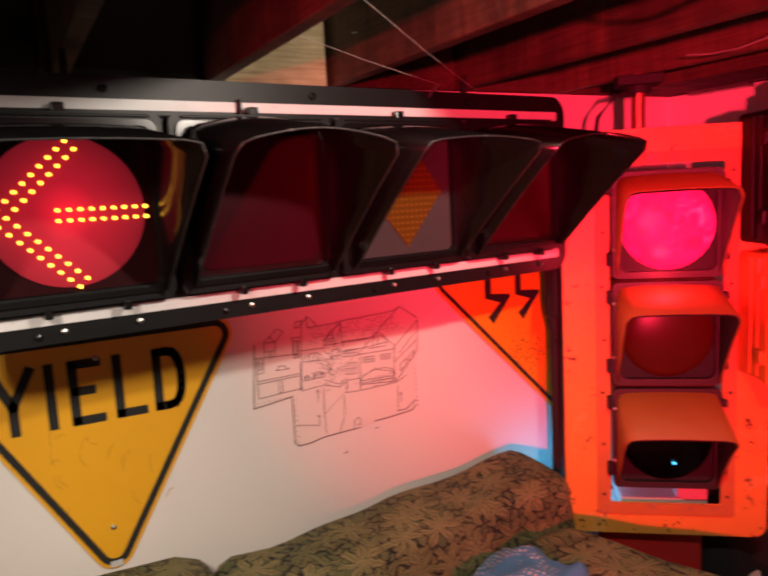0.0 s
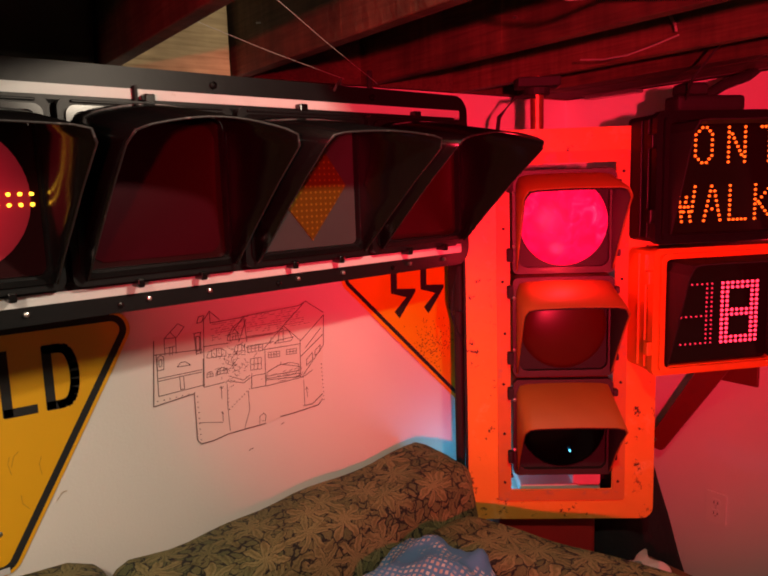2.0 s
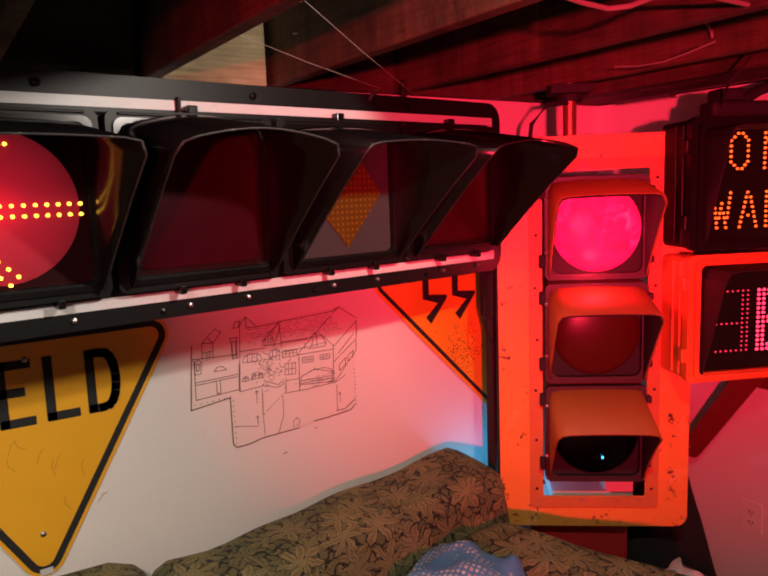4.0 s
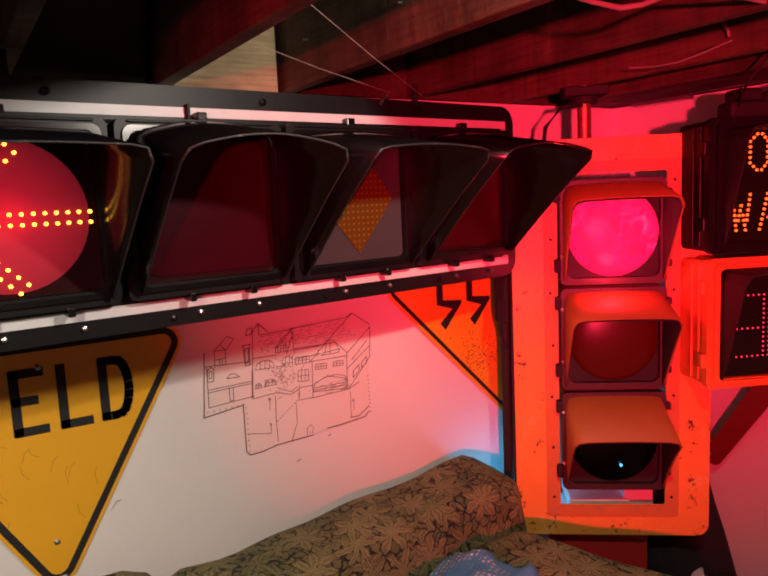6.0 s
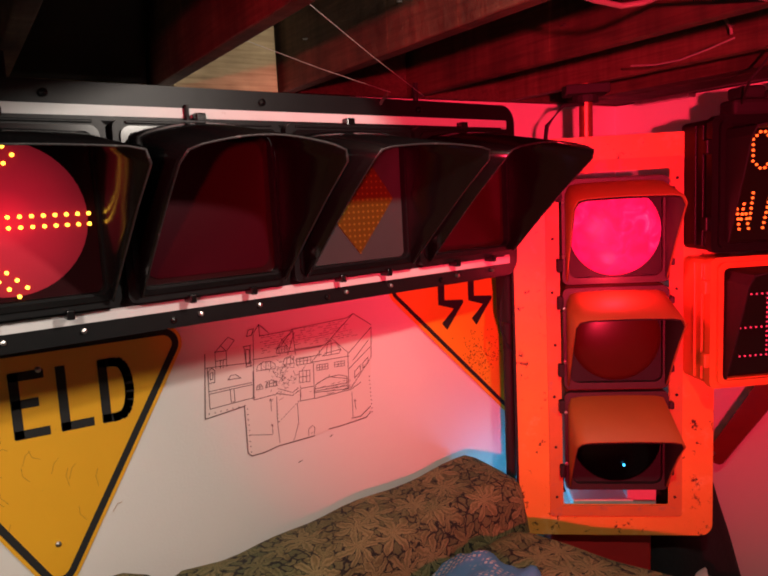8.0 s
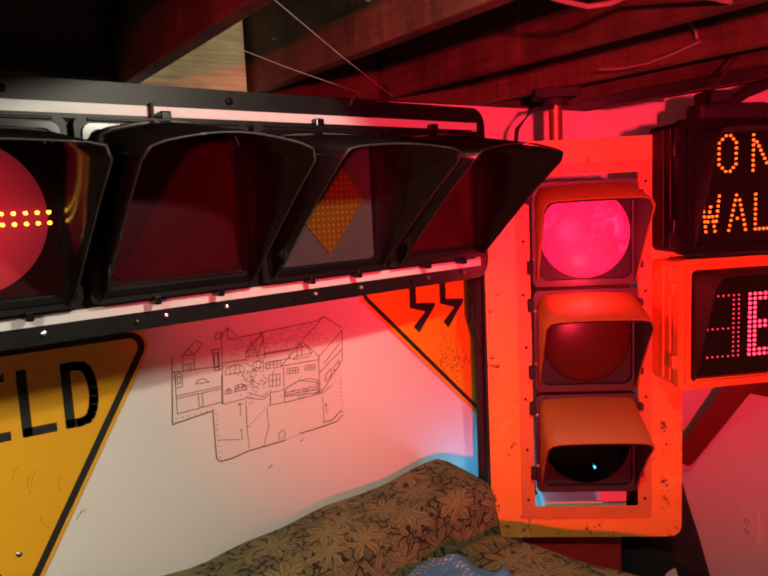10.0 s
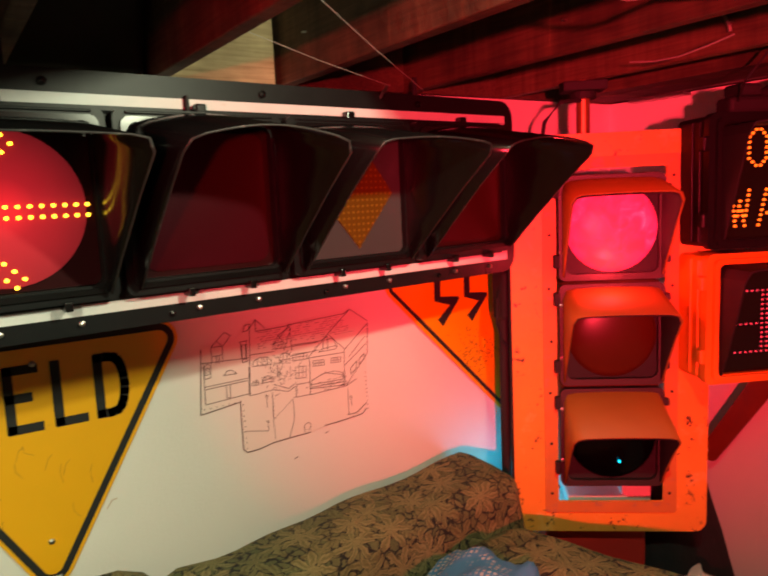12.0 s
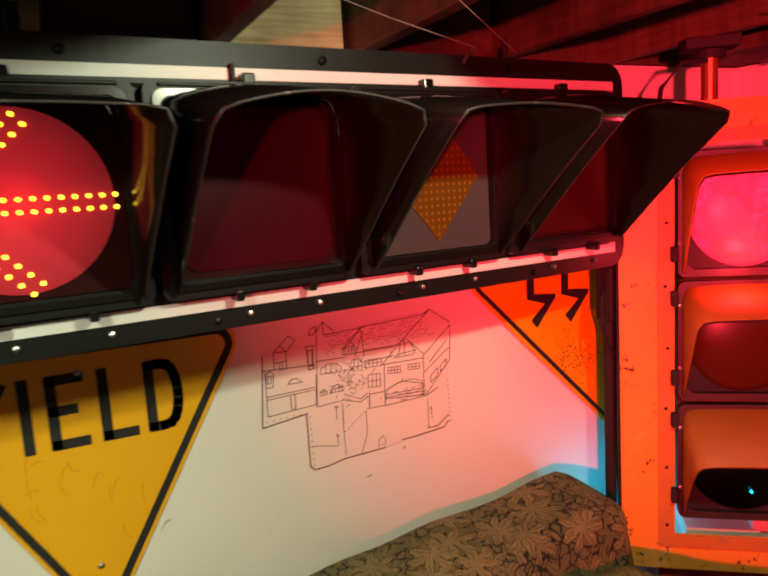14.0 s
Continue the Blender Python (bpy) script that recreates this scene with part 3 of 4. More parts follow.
def drawing():
    d = thing("house_drawing", pose(0.6, NORTH - 0.002, 0.95), "creased white paper with a pencil drawing of a gabled house", "drawing")

    def metres(strokes):
        return [[(x / 1000, z / 1000) for x, z in stroke] for stroke in strokes]

    part("paper", sheet(metres(SK_PAPER)[0], -0.0012, 0.0), PAPER, d, "creased white paper cut out round the house")
    for line in metres(SK_EDGE):
        part("outline", strips([line], 0.0030, -0.0020, -0.0012), INK, d, "dark pencil outline")
    for name, strokes, width in (("left_wing", SK_LEFT_WING, 0.0028), ("turret", SK_TURRET, 0.0026), ("chimney", SK_CHIMNEY, 0.0030), ("main_roof", SK_MAIN_ROOF, 0.0028),
                                 ("dormers", SK_DORMERS, 0.0026), ("right_wing", SK_RIGHT_WING, 0.0028), ("porch", SK_PORCH, 0.0026), ("arched_windows", SK_ARCHED, 0.0024),
                                 ("upper_windows", SK_WINDOWS_A, 0.0022), ("lower_windows", SK_WINDOWS_B, 0.0022), ("garden_path", SK_PATHS, 0.0022)):
        part(name, strips(metres(strokes), 0.8 * width, -0.0020, -0.0012), INK, d)["kind"] = "stuff"
    rng = random.Random(3)
    hatch = []
    for _ in range(90):
        x, z = rng.gauss(0.262, 0.030), rng.gauss(0.262, 0.032)
        hatch.append([(x, z), (x + rng.uniform(-0.016, 0.016), z + rng.uniform(-0.014, 0.014))])
    for row in range(9):
        z = 0.342 + row * 0.007
        for k in range(34):
            x = 0.200 + k * 0.0105 + rng.uniform(-0.002, 0.002)
            if rng.random() < 0.55 and x < 0.54 - row * 0.006:
                hatch.append([(x, z + 0.02 * (x - 0.2)), (x + 0.008, z + 0.02 * (x - 0.2) + 0.0006)])
    for _ in range(26):
        x, z = rng.uniform(0.40, 0.50), rng.uniform(0.166, 0.200)
        hatch.append([(x, z), (x + 0.012, z + 0.002)])
    part("hatching", strips(hatch, 0.0013, -0.0020, -0.0012), INK, d, "light scribbled hatching and roof tiles")["kind"] = "stuff"
    stitch = [line[0] for line in metres(SK_STITCH_A + SK_STITCH_B)]
    part("stitching", dots(stitch, 0.0022, -0.0022, -0.0012, sides=6), INK, d, "dotted line along the edges")["kind"] = "stuff"
    for x, z, s in ((1.02, 0.97, 0.010), (0.90, 0.91, 0.014)):
        tagged(part("pencil_mark", strips([[(x, z), (x + s, z + 0.004)]], 0.002, -0.001, 0.0005), INK, None, "", pose(0, NORTH - 0.001, 0)), "short pencil mark on the white wall", "mark")


drawing()

# ---- long signal head with four sections ----


def visor(w, h, depth, drop, foot, top_arch, material_thickness=0.004):
    """A box hood: top, two sides cut back to the foot, thin bottom lip. x across, -y forward, z up from the bottom."""
    bm = bmesh.new()
    n = 12
    t = material_thickness
    rows_ = []
    for inner in (0, 1):
        hw, hh = w / 2 - inner * t, h - inner * t
        prof = [(-hw, inner * t), (-hw, hh * 0.30), (-hw, hh * 0.62), (-hw, hh * 0.90)]
        prof += [(-hw * (1 - 0.07), hh * 0.985)] + [(hw * (-0.93 + 1.86 * k / n), hh + top_arch * math.sin(math.pi * k / n)) for k in range(1, n)] + [(hw * 0.93, hh * 0.985)]
        prof += [(hw, hh * 0.90), (hw, hh * 0.62), (hw, hh * 0.30), (hw, inner * t)]
        back, front = [], []
        for x, z in prof:
            f = max(0.0, min(1.0, z / h))
            y = foot + (depth - foot) * min(1.0, f * 1.06) ** 0.95
            back.append(bm.verts.new((x, 0, z)))
            front.append(bm.verts.new((x * (1 + 0.02 * f), -y, z - drop * f * y / depth)))
        rows_.append((back, front))
    (ob1, of1), (ib, if_) = rows_
    for i in range(len(ob1) - 1):
        for k, (a, b) in enumerate(((ob1, of1), (of1, if_), (if_, ib))):
            bm.faces.new((a[i], a[i + 1], b[i + 1], b[i])).material_index = int(k == 1)
    for i in (0, len(ob1) - 1):
        bm.faces.new((ob1[i], of1[i], if_[i], ib[i]))
    return bm


def arrow_dots():
    pts = []
    for row in (0.0, 0.026):
        for k in range(10):
            if row and k == 9:
                continue
            pts.append((-0.142 + row * 1.22 + k * 0.0165, 0.0 + (k + (0.5 if row else 0)) * 0.0160 - (0.008 if row else 0)))
            if k:
                pts.append((-0.142 + row * 1.22 + k * 0.0165, -(k + (0.5 if row else 0)) * 0.0160 + (0.008 if row else 0)))
    for k in range(9):
        for z in (0.010, -0.011):
            pts.append((-0.020 + k * 0.0212, z))
    return pts


def long_signal():
    s = thing("horizontal_traffic_signal", pose(-0.096, 1.507, 1.527, 0, 0, 5.33),
              "long black four-section traffic signal with white-taped backplate, yellow arrow lit", "traffic signal")
    outer = rounded(rect(-0.06, 1.668, -0.040, 0.492), 0.055)
    part("backplate", sheet(outer, 0.0, 0.004, rounded(rect(0.04, 1.59, 0.05, 0.40), 0.01)), BLACK, s, "glossy black backplate")
    for name, r in (("tape", rect(0.0, 1.63, 0.424, 0.446)), ("tape", rect(0.0, 1.63, -0.001, 0.022)), ("tape", rect(0.0, 0.022, 0.0235, 0.4225)), ("tape", rect(1.608, 1.63, 0.0235, 0.4225))):
        part(name, sheet(r, -0.0012, -0.0002), TAPE, s, "white reflective tape strip")
    body = part("body", box(0.03, 1.60, -0.004, 0.20, 0.028, 0.418, 0.012), BLACK, s, "black polycarbonate housing")
    for k, cx in enumerate((0.208, 0.614, 1.020, 1.426)):
        door = part("door", sheet(rounded(rect(cx - 0.196, cx + 0.196, 0.030, 0.416), 0.02), -0.030, -0.005, rounded(rect(cx - 0.166, cx + 0.166, 0.062, 0.386), 0.02)), BLACK, s, "ribbed black door frame")
        part("gasket", sheet(rounded(rect(cx - 0.182, cx + 0.182, 0.045, 0.401), 0.02), -0.037, -0.031, rounded(rect(cx - 0.170, cx + 0.170, 0.057, 0.389), 0.02)), BLACK_GLOSS, door)
        part("panel", sheet(rect(cx - 0.165, cx + 0.165, 0.063, 0.385), -0.012, -0.006), LENS_SURROUND if k != 2 else LENS_WHITE, door, "dark square lens surround" if k != 2 else "grey-white square lens")
        if k == 0:
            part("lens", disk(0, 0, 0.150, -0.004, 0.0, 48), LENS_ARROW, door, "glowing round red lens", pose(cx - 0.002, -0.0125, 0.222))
            arrow = part("arrow", dots(arrow_dots(), 0.0039, -0.006, 0.0), LED_YELLOW, door, "lit yellow dotted arrow pointing sideways", pose(cx, -0.0165, 0.216))
            arrow["kind"] = "stuff"
        elif k == 2:
            part("diamond", sheet([(0, -0.142), (0.118, 0), (0, 0.155), (-0.118, 0)], -0.003, 0.0), LENS_DIAMOND, door, "amber prismatic diamond", pose(cx + 0.016, -0.0125, 0.224))
        else:
            part("lens", sheet(rounded(rect(-0.150, 0.150, -0.148, 0.148), 0.03), -0.003, 0.0), LENS_RED_DARK, door, "unlit dark red prismatic lens", pose(cx, -0.0125, 0.224))
        vs_ = part("visor", visor(0.348, 0.346, 0.315, 0.056, 0.010, (0.004, 0.024, 0.010, 0.018)[k]), BLACK_GLOSS, door, "deep black cutaway visor with dull scratched edges", pose(cx, -0.038, 0.042), True)
        vs_.data.materials.append(WORN)
        vs_.rotation_euler = (0.0, 0.0, radians((0.0, -1.0, 0.8, 0.0)[k]))
        for x in (-0.06, 0.09):
            part("latch", box(cx + x - 0.008, cx + x + 0.008, -0.045, -0.006, 0.016, 0.036, 0.003), BLACK_GLOSS, door)
            part("latch_screw", dots([(cx + x + 0.03, -0.016)], 0.0055, -0.010, 0.0), STEEL, door)
        part("clip", box(cx - 0.012, cx + 0.012, -0.028, -0.002, 0.414, 0.434, 0.003), BLACK_GLOSS, door)
        part("rib", box(cx - 0.17, cx + 0.17, -0.036, -0.030, 0.406, 0.412, 0.002), BLACK, door)
    part("hook", tube([(1.14, 0.01, 0.47), (1.14, -0.012, 0.49), (1.155, -0.01, 0.505), (1.165, 0.01, 0.49)], 0.004), STEEL, s, "steel hanging hook")
    for x in (0.30, 0.78, 1.27):
        part("bolt", dots([(x, 0.466)], 0.009, -0.010, 0.0), BLACK_GLOSS, s)
    for x in (0.13, 0.52, 0.93, 1.33):
        part("bolt", dots([(x, -0.022)], 0.007, -0.008, 0.0), BLACK_GLOSS, s)
    part("tape_flag", box(0.585, 0.592, -0.016, -0.001, 0.415, 0.452, 0.001), BLACK_MATT, s, "torn black tape end")
    for x in (0.25, 1.35):
        part("hanger", tube([(x, 0.10, 0.41), (x, 0.10, 0.56)], 0.008), BLACK_MATT, s)


long_signal()

for a, b in (((1.063, 1.600, 2.034), (0.575, 1.50, 2.128)), ((1.18, 1.61, 2.030), (0.565, 1.14, 2.122))):
    w = part("hanging_wire", tube([a, ((a[0] + b[0]) / 2, (a[1] + b[1]) / 2, (a[2] + b[2]) / 2 - 0.004), b], 0.0008, sides=6), WIRE)
    tagged(w, "thin bright wire from a joist to the hanging signal", "wire", "hanging wires")

# ---- upright signal with yellow backplate ----


def upright_signal():
    s = thing("upright_traffic_signal", pose(1.728, 1.636, 0.66, 0, 0, -38.9), "worn yellow upright traffic signal, chipped backplate, top red lens lit", "traffic signal")
    hole = rounded(rect(0.0, 0.352, 0.0, 1.142), 0.006)
    out = rounded(rect(-0.150, 0.497, -0.112, 1.256), 0.04)
    part("backplate", sheet(out, 0.0, 0.004, hole), PLATE, s, "chipped orange-yellow enamel backplate")
    part("inner_frame", sheet(rounded(rect(-0.045, 0.395, -0.04, 1.18), 0.01), -0.006, -0.0004, rounded(rect(-0.002, 0.354, -0.002, 1.144), 0.006)), STRIP, s, "raised inner mounting strip")
    part("edge_trim", box(-0.158, -0.151, -0.012, 0.03, -0.08, 1.22, 0.002), BLACK_MATT, s, "black rolled edge")
    for k in range(3):
        z = 0.772 - 0.356 * k
        sec = part("section", box(0.012, 0.340, 0.002, 0.18, z + 0.003, z + 0.352, 0.01), BODY_Y, s, "weathered yellow housing section")
        part("door", sheet(rounded(rect(0.006, 0.346, z + 0.005, z + 0.349), 0.02), -0.026, 0.001, rounded(rect(0.026, 0.326, z + 0.026, z + 0.328), 0.03)), DOOR, sec, "dull brown door frame")
        part("panel", sheet(rect(0.027, 0.325, z + 0.027, z + 0.327), -0.008, -0.002), BLACK_MATT, sec, "dark lens surround")
        lm, ll = ((LENS_LIT, "glowing pink-red round lens"), (LENS_AMBER, "unlit dark amber lens"), (LENS_GREEN, "black unlit lens"))[k]
        bm = bmesh.new()
        for a in range(7):
            r, y = 0.146 * math.cos(a / 6 * math.pi / 2), -0.030 * math.sin(a / 6 * math.pi / 2)
            ring = [bm.verts.new((r * math.cos(i * math.tau / 40), y, r * math.sin(i * math.tau / 40))) for i in range(40)] if a < 6 else [bm.verts.new((0, y, 0))]
            if a == 0:
                last = ring
                continue
            for i in range(40):
                bm.faces.new((last[i], last[(i + 1) % 40], ring[(i + 1) % 40], ring[i]) if a < 6 else (last[i], last[(i + 1) % 40], ring[0]))
            last = ring
        part("lens", bm, lm, sec, ll, pose(0.178, -0.009, z + 0.176), True)
        part("visor", visor(0.322, 0.318, 0.205, (0.045, 0.055, 0.085)[k], 0.004, 0.004), VISOR_Y, sec, "faded orange-yellow cutaway visor, black inside", pose(0.178, -0.027, z + 0.016), True)
        inner = visor(0.312, 0.311, 0.198, (0.045, 0.055, 0.085)[k], 0.002, 0.003, 0.0015)
        part("visor_lining", inner, BLACK_MATT, sec, "black painted inside of the visor", pose(0.178, -0.0275, z + 0.0155), True)
        for zz in (0.07, 0.30):
            part("hinge", box(-0.012, 0.008, -0.030, -0.006, z + zz - 0.022, z + zz + 0.022, 0.004), BLACK_MATT, sec)
            part("wing_nut", box(0.345, 0.362, -0.034, -0.008, z + zz - 0.012, z + zz + 0.012, 0.004), DOOR, sec)
        for zz in (0.10, 0.28):
            part("visor_screw", dots([(0.010, z + zz)], 0.006, -0.034, -0.026), STEEL, sec)
    # glowing dot imitates the green lamp mirrored in the unlit lens
    part("lens_glint", dots([(0.196, 0.160)], 0.0042, -0.048, -0.040), GLINT_CYAN, s, "tiny cyan lamp reflection in the lowest lens, put in as a glowing dot")
    part("pipe", tube([(0.10, 0.05, 1.14), (0.10, 0.05, 1.43)], 0.022, sides=14), RUST, s, "short copper-coloured mounting pipe")
    part("collar", tube([(0.10, 0.05, 1.370), (0.10, 0.05, 1.392)], 0.042, sides=16), BLACK_MATT, s)
    part("ceiling_block", box(0.03, 0.17, 0.0, 0.10, 1.394, 1.425, 0.004), BLACK_MATT, s, "dark timber block under the joist")
    part("cable", tube([(0.09, 0.03, 1.365), (0.02, 0.0, 1.36), (-0.03, 0.02, 1.30), (-0.04, 0.04, 1.2)], 0.007), BLACK_MATT, s)
    rng = random.Random(9)
    for side in (-0.022, 0.375):
        for k in range(7):
            part("rivet", dots([(side + rng.uniform(-0.004, 0.004), 0.03 + k * 0.18)], 0.005, -0.010, -0.005), BLACK_MATT, s)


upright_signal()

pole = thing("support_pole", pose(1.640, 1.80, 0), "black steel support pole with a clamp, standing behind the upright signal", "pole")
part("pole", tube([(0, 0, 0), (0, 0, 1.62)], 0.019, sides=14), BLACK_MATT, pole)
part("clamp", box(-0.03, 0.04, -0.035, 0.03, 1.30, 1.47, 0.012), BLACK_MATT, pole)
part("foot", box(-0.12, 0.12, -0.12, 0.12, 0, 0.012, 0.003), BLACK_MATT, pole)
part("cable", tube([(-0.02, -0.02, 1.45), (-0.055, -0.03, 1.38), (-0.06, -0.03, 1.30), (-0.03, -0.02, 1.23), (0.0, -0.02, 1.20)], 0.005), BLACK_MATT, pole)

# ---- pedestrian signals ----
GLYPHS = {"D": [[(0, 0), (0, 6), (2, 6), (3, 4.5), (3, 1.5), (2, 0), (0, 0)]], "O": [[(0, 1.2), (0, 4.8), (1.2, 6), (2, 6), (3, 4.8), (3, 1.2), (2, 0), (1.2, 0), (0, 1.2)]],
          "N": [[(0, 0), (0, 6)], [(0.6, 4.8), (2.4, 1.2)], [(3, 0), (3, 6)]], "T": [[(0, 6), (3, 6)], [(1.5, 5.2), (1.5, 0)]],
          "W": [[(0, 6), (0.7, 0), (1.5, 4.2), (2.3, 0), (3, 6)]], "A": [[(0, 0), (1.3, 6), (1.7, 6), (3, 0)], [(0.7, 2), (2.3, 2)]],
          "L": [[(0, 6), (0, 0), (3, 0)]], "K": [[(0, 0), (0, 6)], [(0.6, 3), (3, 6)], [(0.9, 2.6), (3, 0)]]}


def glyph(ch, x, z, w, h, step):
    out = []
    for line in GLYPHS[ch]:
        for a, b in zip(line, line[1:]):
            a, b = Vector((x + a[0] / 3 * w, z + a[1] / 6 * h)), Vector((x + b[0] / 3 * w, z + b[1] / 6 * h))
            n = max(1, round((b - a).length / step))
            out += [tuple(a.lerp(b, i / n)) for i in range(n + 1)]
    keep = []
    for p in out:
        if all((p[0] - o[0]) ** 2 + (p[1] - o[1]) ** 2 > (step * 0.55) ** 2 for o in keep):
            keep.append(p)
    return keep


def walk_box(name, m, frame_mat, label):
    s = thing(name, m, label, "pedestrian signal")
    w, h = 0.47, 0.41
    part("housing", box(0.006, w - 0.006, 0.0, 0.16, 0.006, h - 0.006, 0.015), frame_mat, s)
    part("frame", sheet(rounded(rect(0, w, 0, h), 0.022), -0.030, -0.001, rounded(rect(0.042, w - 0.042, 0.030, h - 0.034), 0.02)), frame_mat, s, "hinged door frame")
    part("inner_frame", sheet(rounded(rect(0.020, w - 0.020, 0.014, h - 0.016), 0.02), -0.042, -0.031, rounded(rect(0.036, w - 0.036, 0.026, h - 0.030), 0.02)), frame_mat, s)
    part("face", sheet(rect(0.040, w - 0.040, 0.028, h - 0.032), -0.010, -0.003), PED_FACE, s, "dark display face")
    part("hood", visor(w - 0.085, h - 0.068, 0.15, 0.0, 0.035, 0.0), BLACK_MATT, s, "thin black hood round the display", pose(w / 2, -0.012, 0.031))
    for y in (0.020, 0.060):
        part("rib", box(0.001, 0.009, y, y + 0.010, 0.02, h - 0.02, 0.002), frame_mat, s)
    for z in (0.09, 0.32):
        part("hinge", box(-0.016, 0.004, -0.028, -0.004, z - 0.022, z + 0.022, 0.004), frame_mat, s)
    return s


PED = pose(1.975, 1.27, 1.112, 0, 0, -25.4)
PED_ORANGE = mat("orange_housing", (0.72, 0.26, 0.04), 0.4, vary=0.12, scale=10, bump=0.06)
low = walk_box("countdown_signal", PED, PED_ORANGE, "orange pedestrian countdown signal with red dotted digits lit")
bm = bmesh.new()
pitch = 0.0150
eight = [(0.258 + i * 0.0180, 0.092 + j * pitch) for i in range(8) for j in range(14) if i in (0, 1, 6, 7) or j in (0, 1, 6, 7, 12, 13)]
part("digit", dots(eight, 0.0050, -0.015, -0.010), LED_RED, low, "lit red dotted digit eight")
dim = [(0.112 + i * 0.018, 0.092 + j * pitch) for i in range(7) for j in range(14) if i >= 5 or j in (0, 6, 13)]
part("dim_digit", dots(dim, 0.0032, -0.013, -0.010), LED_DIM, low, "dim unlit dots of the second digit")
up = walk_box("walk_signal", PED @ pose(0, 0.0, 0.424), BLACK, "black pedestrian signal with lit orange dotted letters")
for text, z, x0, gap in (("DONT", 0.250, 0.028, 0.116), ("WALK", 0.068, 0.089, 0.091)):
    for k, ch in enumerate(text):
        if x0 + k * gap < 0.03:
            continue
        part("letter", dots(glyph(ch, x0 + k * gap, z, 0.058, 0.108, 0.0160), 0.0042, -0.015, -0.010), LED_ORANGE, up)
part("bracket", box(0.10, 0.34, 0.02, 0.10, 0.412, 0.462, 0.012), BLACK_MATT, up, "black top clamp")
part("bracket", box(0.12, 0.20, 0.01, 0.09, 0.462, 0.500, 0.010), BLACK_MATT, up, "black top clamp")
part("arm", tube([(0.22, 0.06, 0.46), (0.30, 0.08, 0.50), (0.40, 0.10, 0.53), (0.46, 0.14, 0.555)], 0.018, sides=12), BLACK_MATT, up, "black pipe arm")
part("cable", tube([(0.13, 0.03, 0.44), (0.10, -0.05, 0.50), (0.16, -0.10, 0.60), (0.22, -0.12, 0.66)], 0.004), BLACK_MATT, up)

bracket = thing("wall_bracket", pose(2.40, 1.50, 0.70), "dark red painted steel bracket arm bolted to the side wall", "bracket")
part("bar", sheet(rounded([(-0.045, -0.01), (0.03, -0.02), (0.345, 0.455), (0.255, 0.485)], 0.028), -0.004, 0.004), mat("dark_red_paint", (0.16, 0.012, 0.012), 0.45, vary=0.2, scale=12), bracket, "dark red flat bar", pose(0, 0, 0, 0, 0, -90))
part("bolt", tube([(-0.010, 0.0, 0.022), (0.062, 0.0, 0.022)], 0.008, sides=10), STEEL, bracket)
part("foot", box(0.045, 0.060, -0.36, -0.22, 0.30, 0.50, 0.004), mat("bracket_foot", (0.14, 0.012, 0.012), 0.5), bracket, "flat wall plate of the bracket")

# ---- outlet ----
o = thing("wall_outlet", pose(EAST, 1.276, 0.498, 0, 0, -90), "white duplex wall outlet with a plain cover plate", "outlet")
part("plate", sheet(rounded(rect(-0.038, 0.038, -0.060, 0.060), 0.006), -0.006, 0.0), OUTLET, o)
for z in (-0.021, 0.021):
    socket = part("socket", sheet(rounded(rect(-0.017, 0.017, z - 0.015, z + 0.015), 0.010), -0.008, -0.006), OUTLET, o)
    part("slots", strips([[(-0.007, z - 0.004), (-0.007, z + 0.005)], [(0.007, z - 0.003), (0.007, z + 0.004)], [(-0.001, z - 0.010), (0.001, z - 0.010)]], 0.003, -0.0086, -0.008), SLOT, socket)
part("screw", dots([(0, 0)], 0.003, -0.0075, -0.006), STEEL, o)

# ---- sofa ----


def cushion(x0, x1, y0, y1, z0, z1, bulge=0.03, n=14, bevel=0.05, lump=0.012, seed=0.0):
    bm = bmesh.new()
    bmesh.ops.create_cube(bm, size=2)
    bmesh.ops.subdivide_edges(bm, edges=bm.edges[:], cuts=n, use_grid_fill=True)
    sx, sy, sz = (x1 - x0) / 2, (y1 - y0) / 2, (z1 - z0) / 2
    c = Vector(((x0 + x1) / 2, (y0 + y1) / 2, (z0 + z1) / 2))
    for v in bm.verts:
        p = Vector((v.co.x * sx, v.co.y * sy, v.co.z * sz))
        q = Vector([max(-s + bevel, min(s - bevel, a)) for a, s in zip(p, (sx, sy, sz))])
        d = p - q
        if d.length > 0:
            d = d.normalized() * bevel
        p = q + d
        u = v.co
        p += Vector((u.x * (1 - u.y ** 2) * (1 - u.z ** 2), u.y * (1 - u.x ** 2) * (1 - u.z ** 2), u.z * (1 - u.x ** 2) * (1 - u.y ** 2))) * bulge
        p += Vector((0, 0, 1)) * noise.noise(p * 5 + Vector((seed, 0, 0))) * lump
        v.co = p + c
    return bm


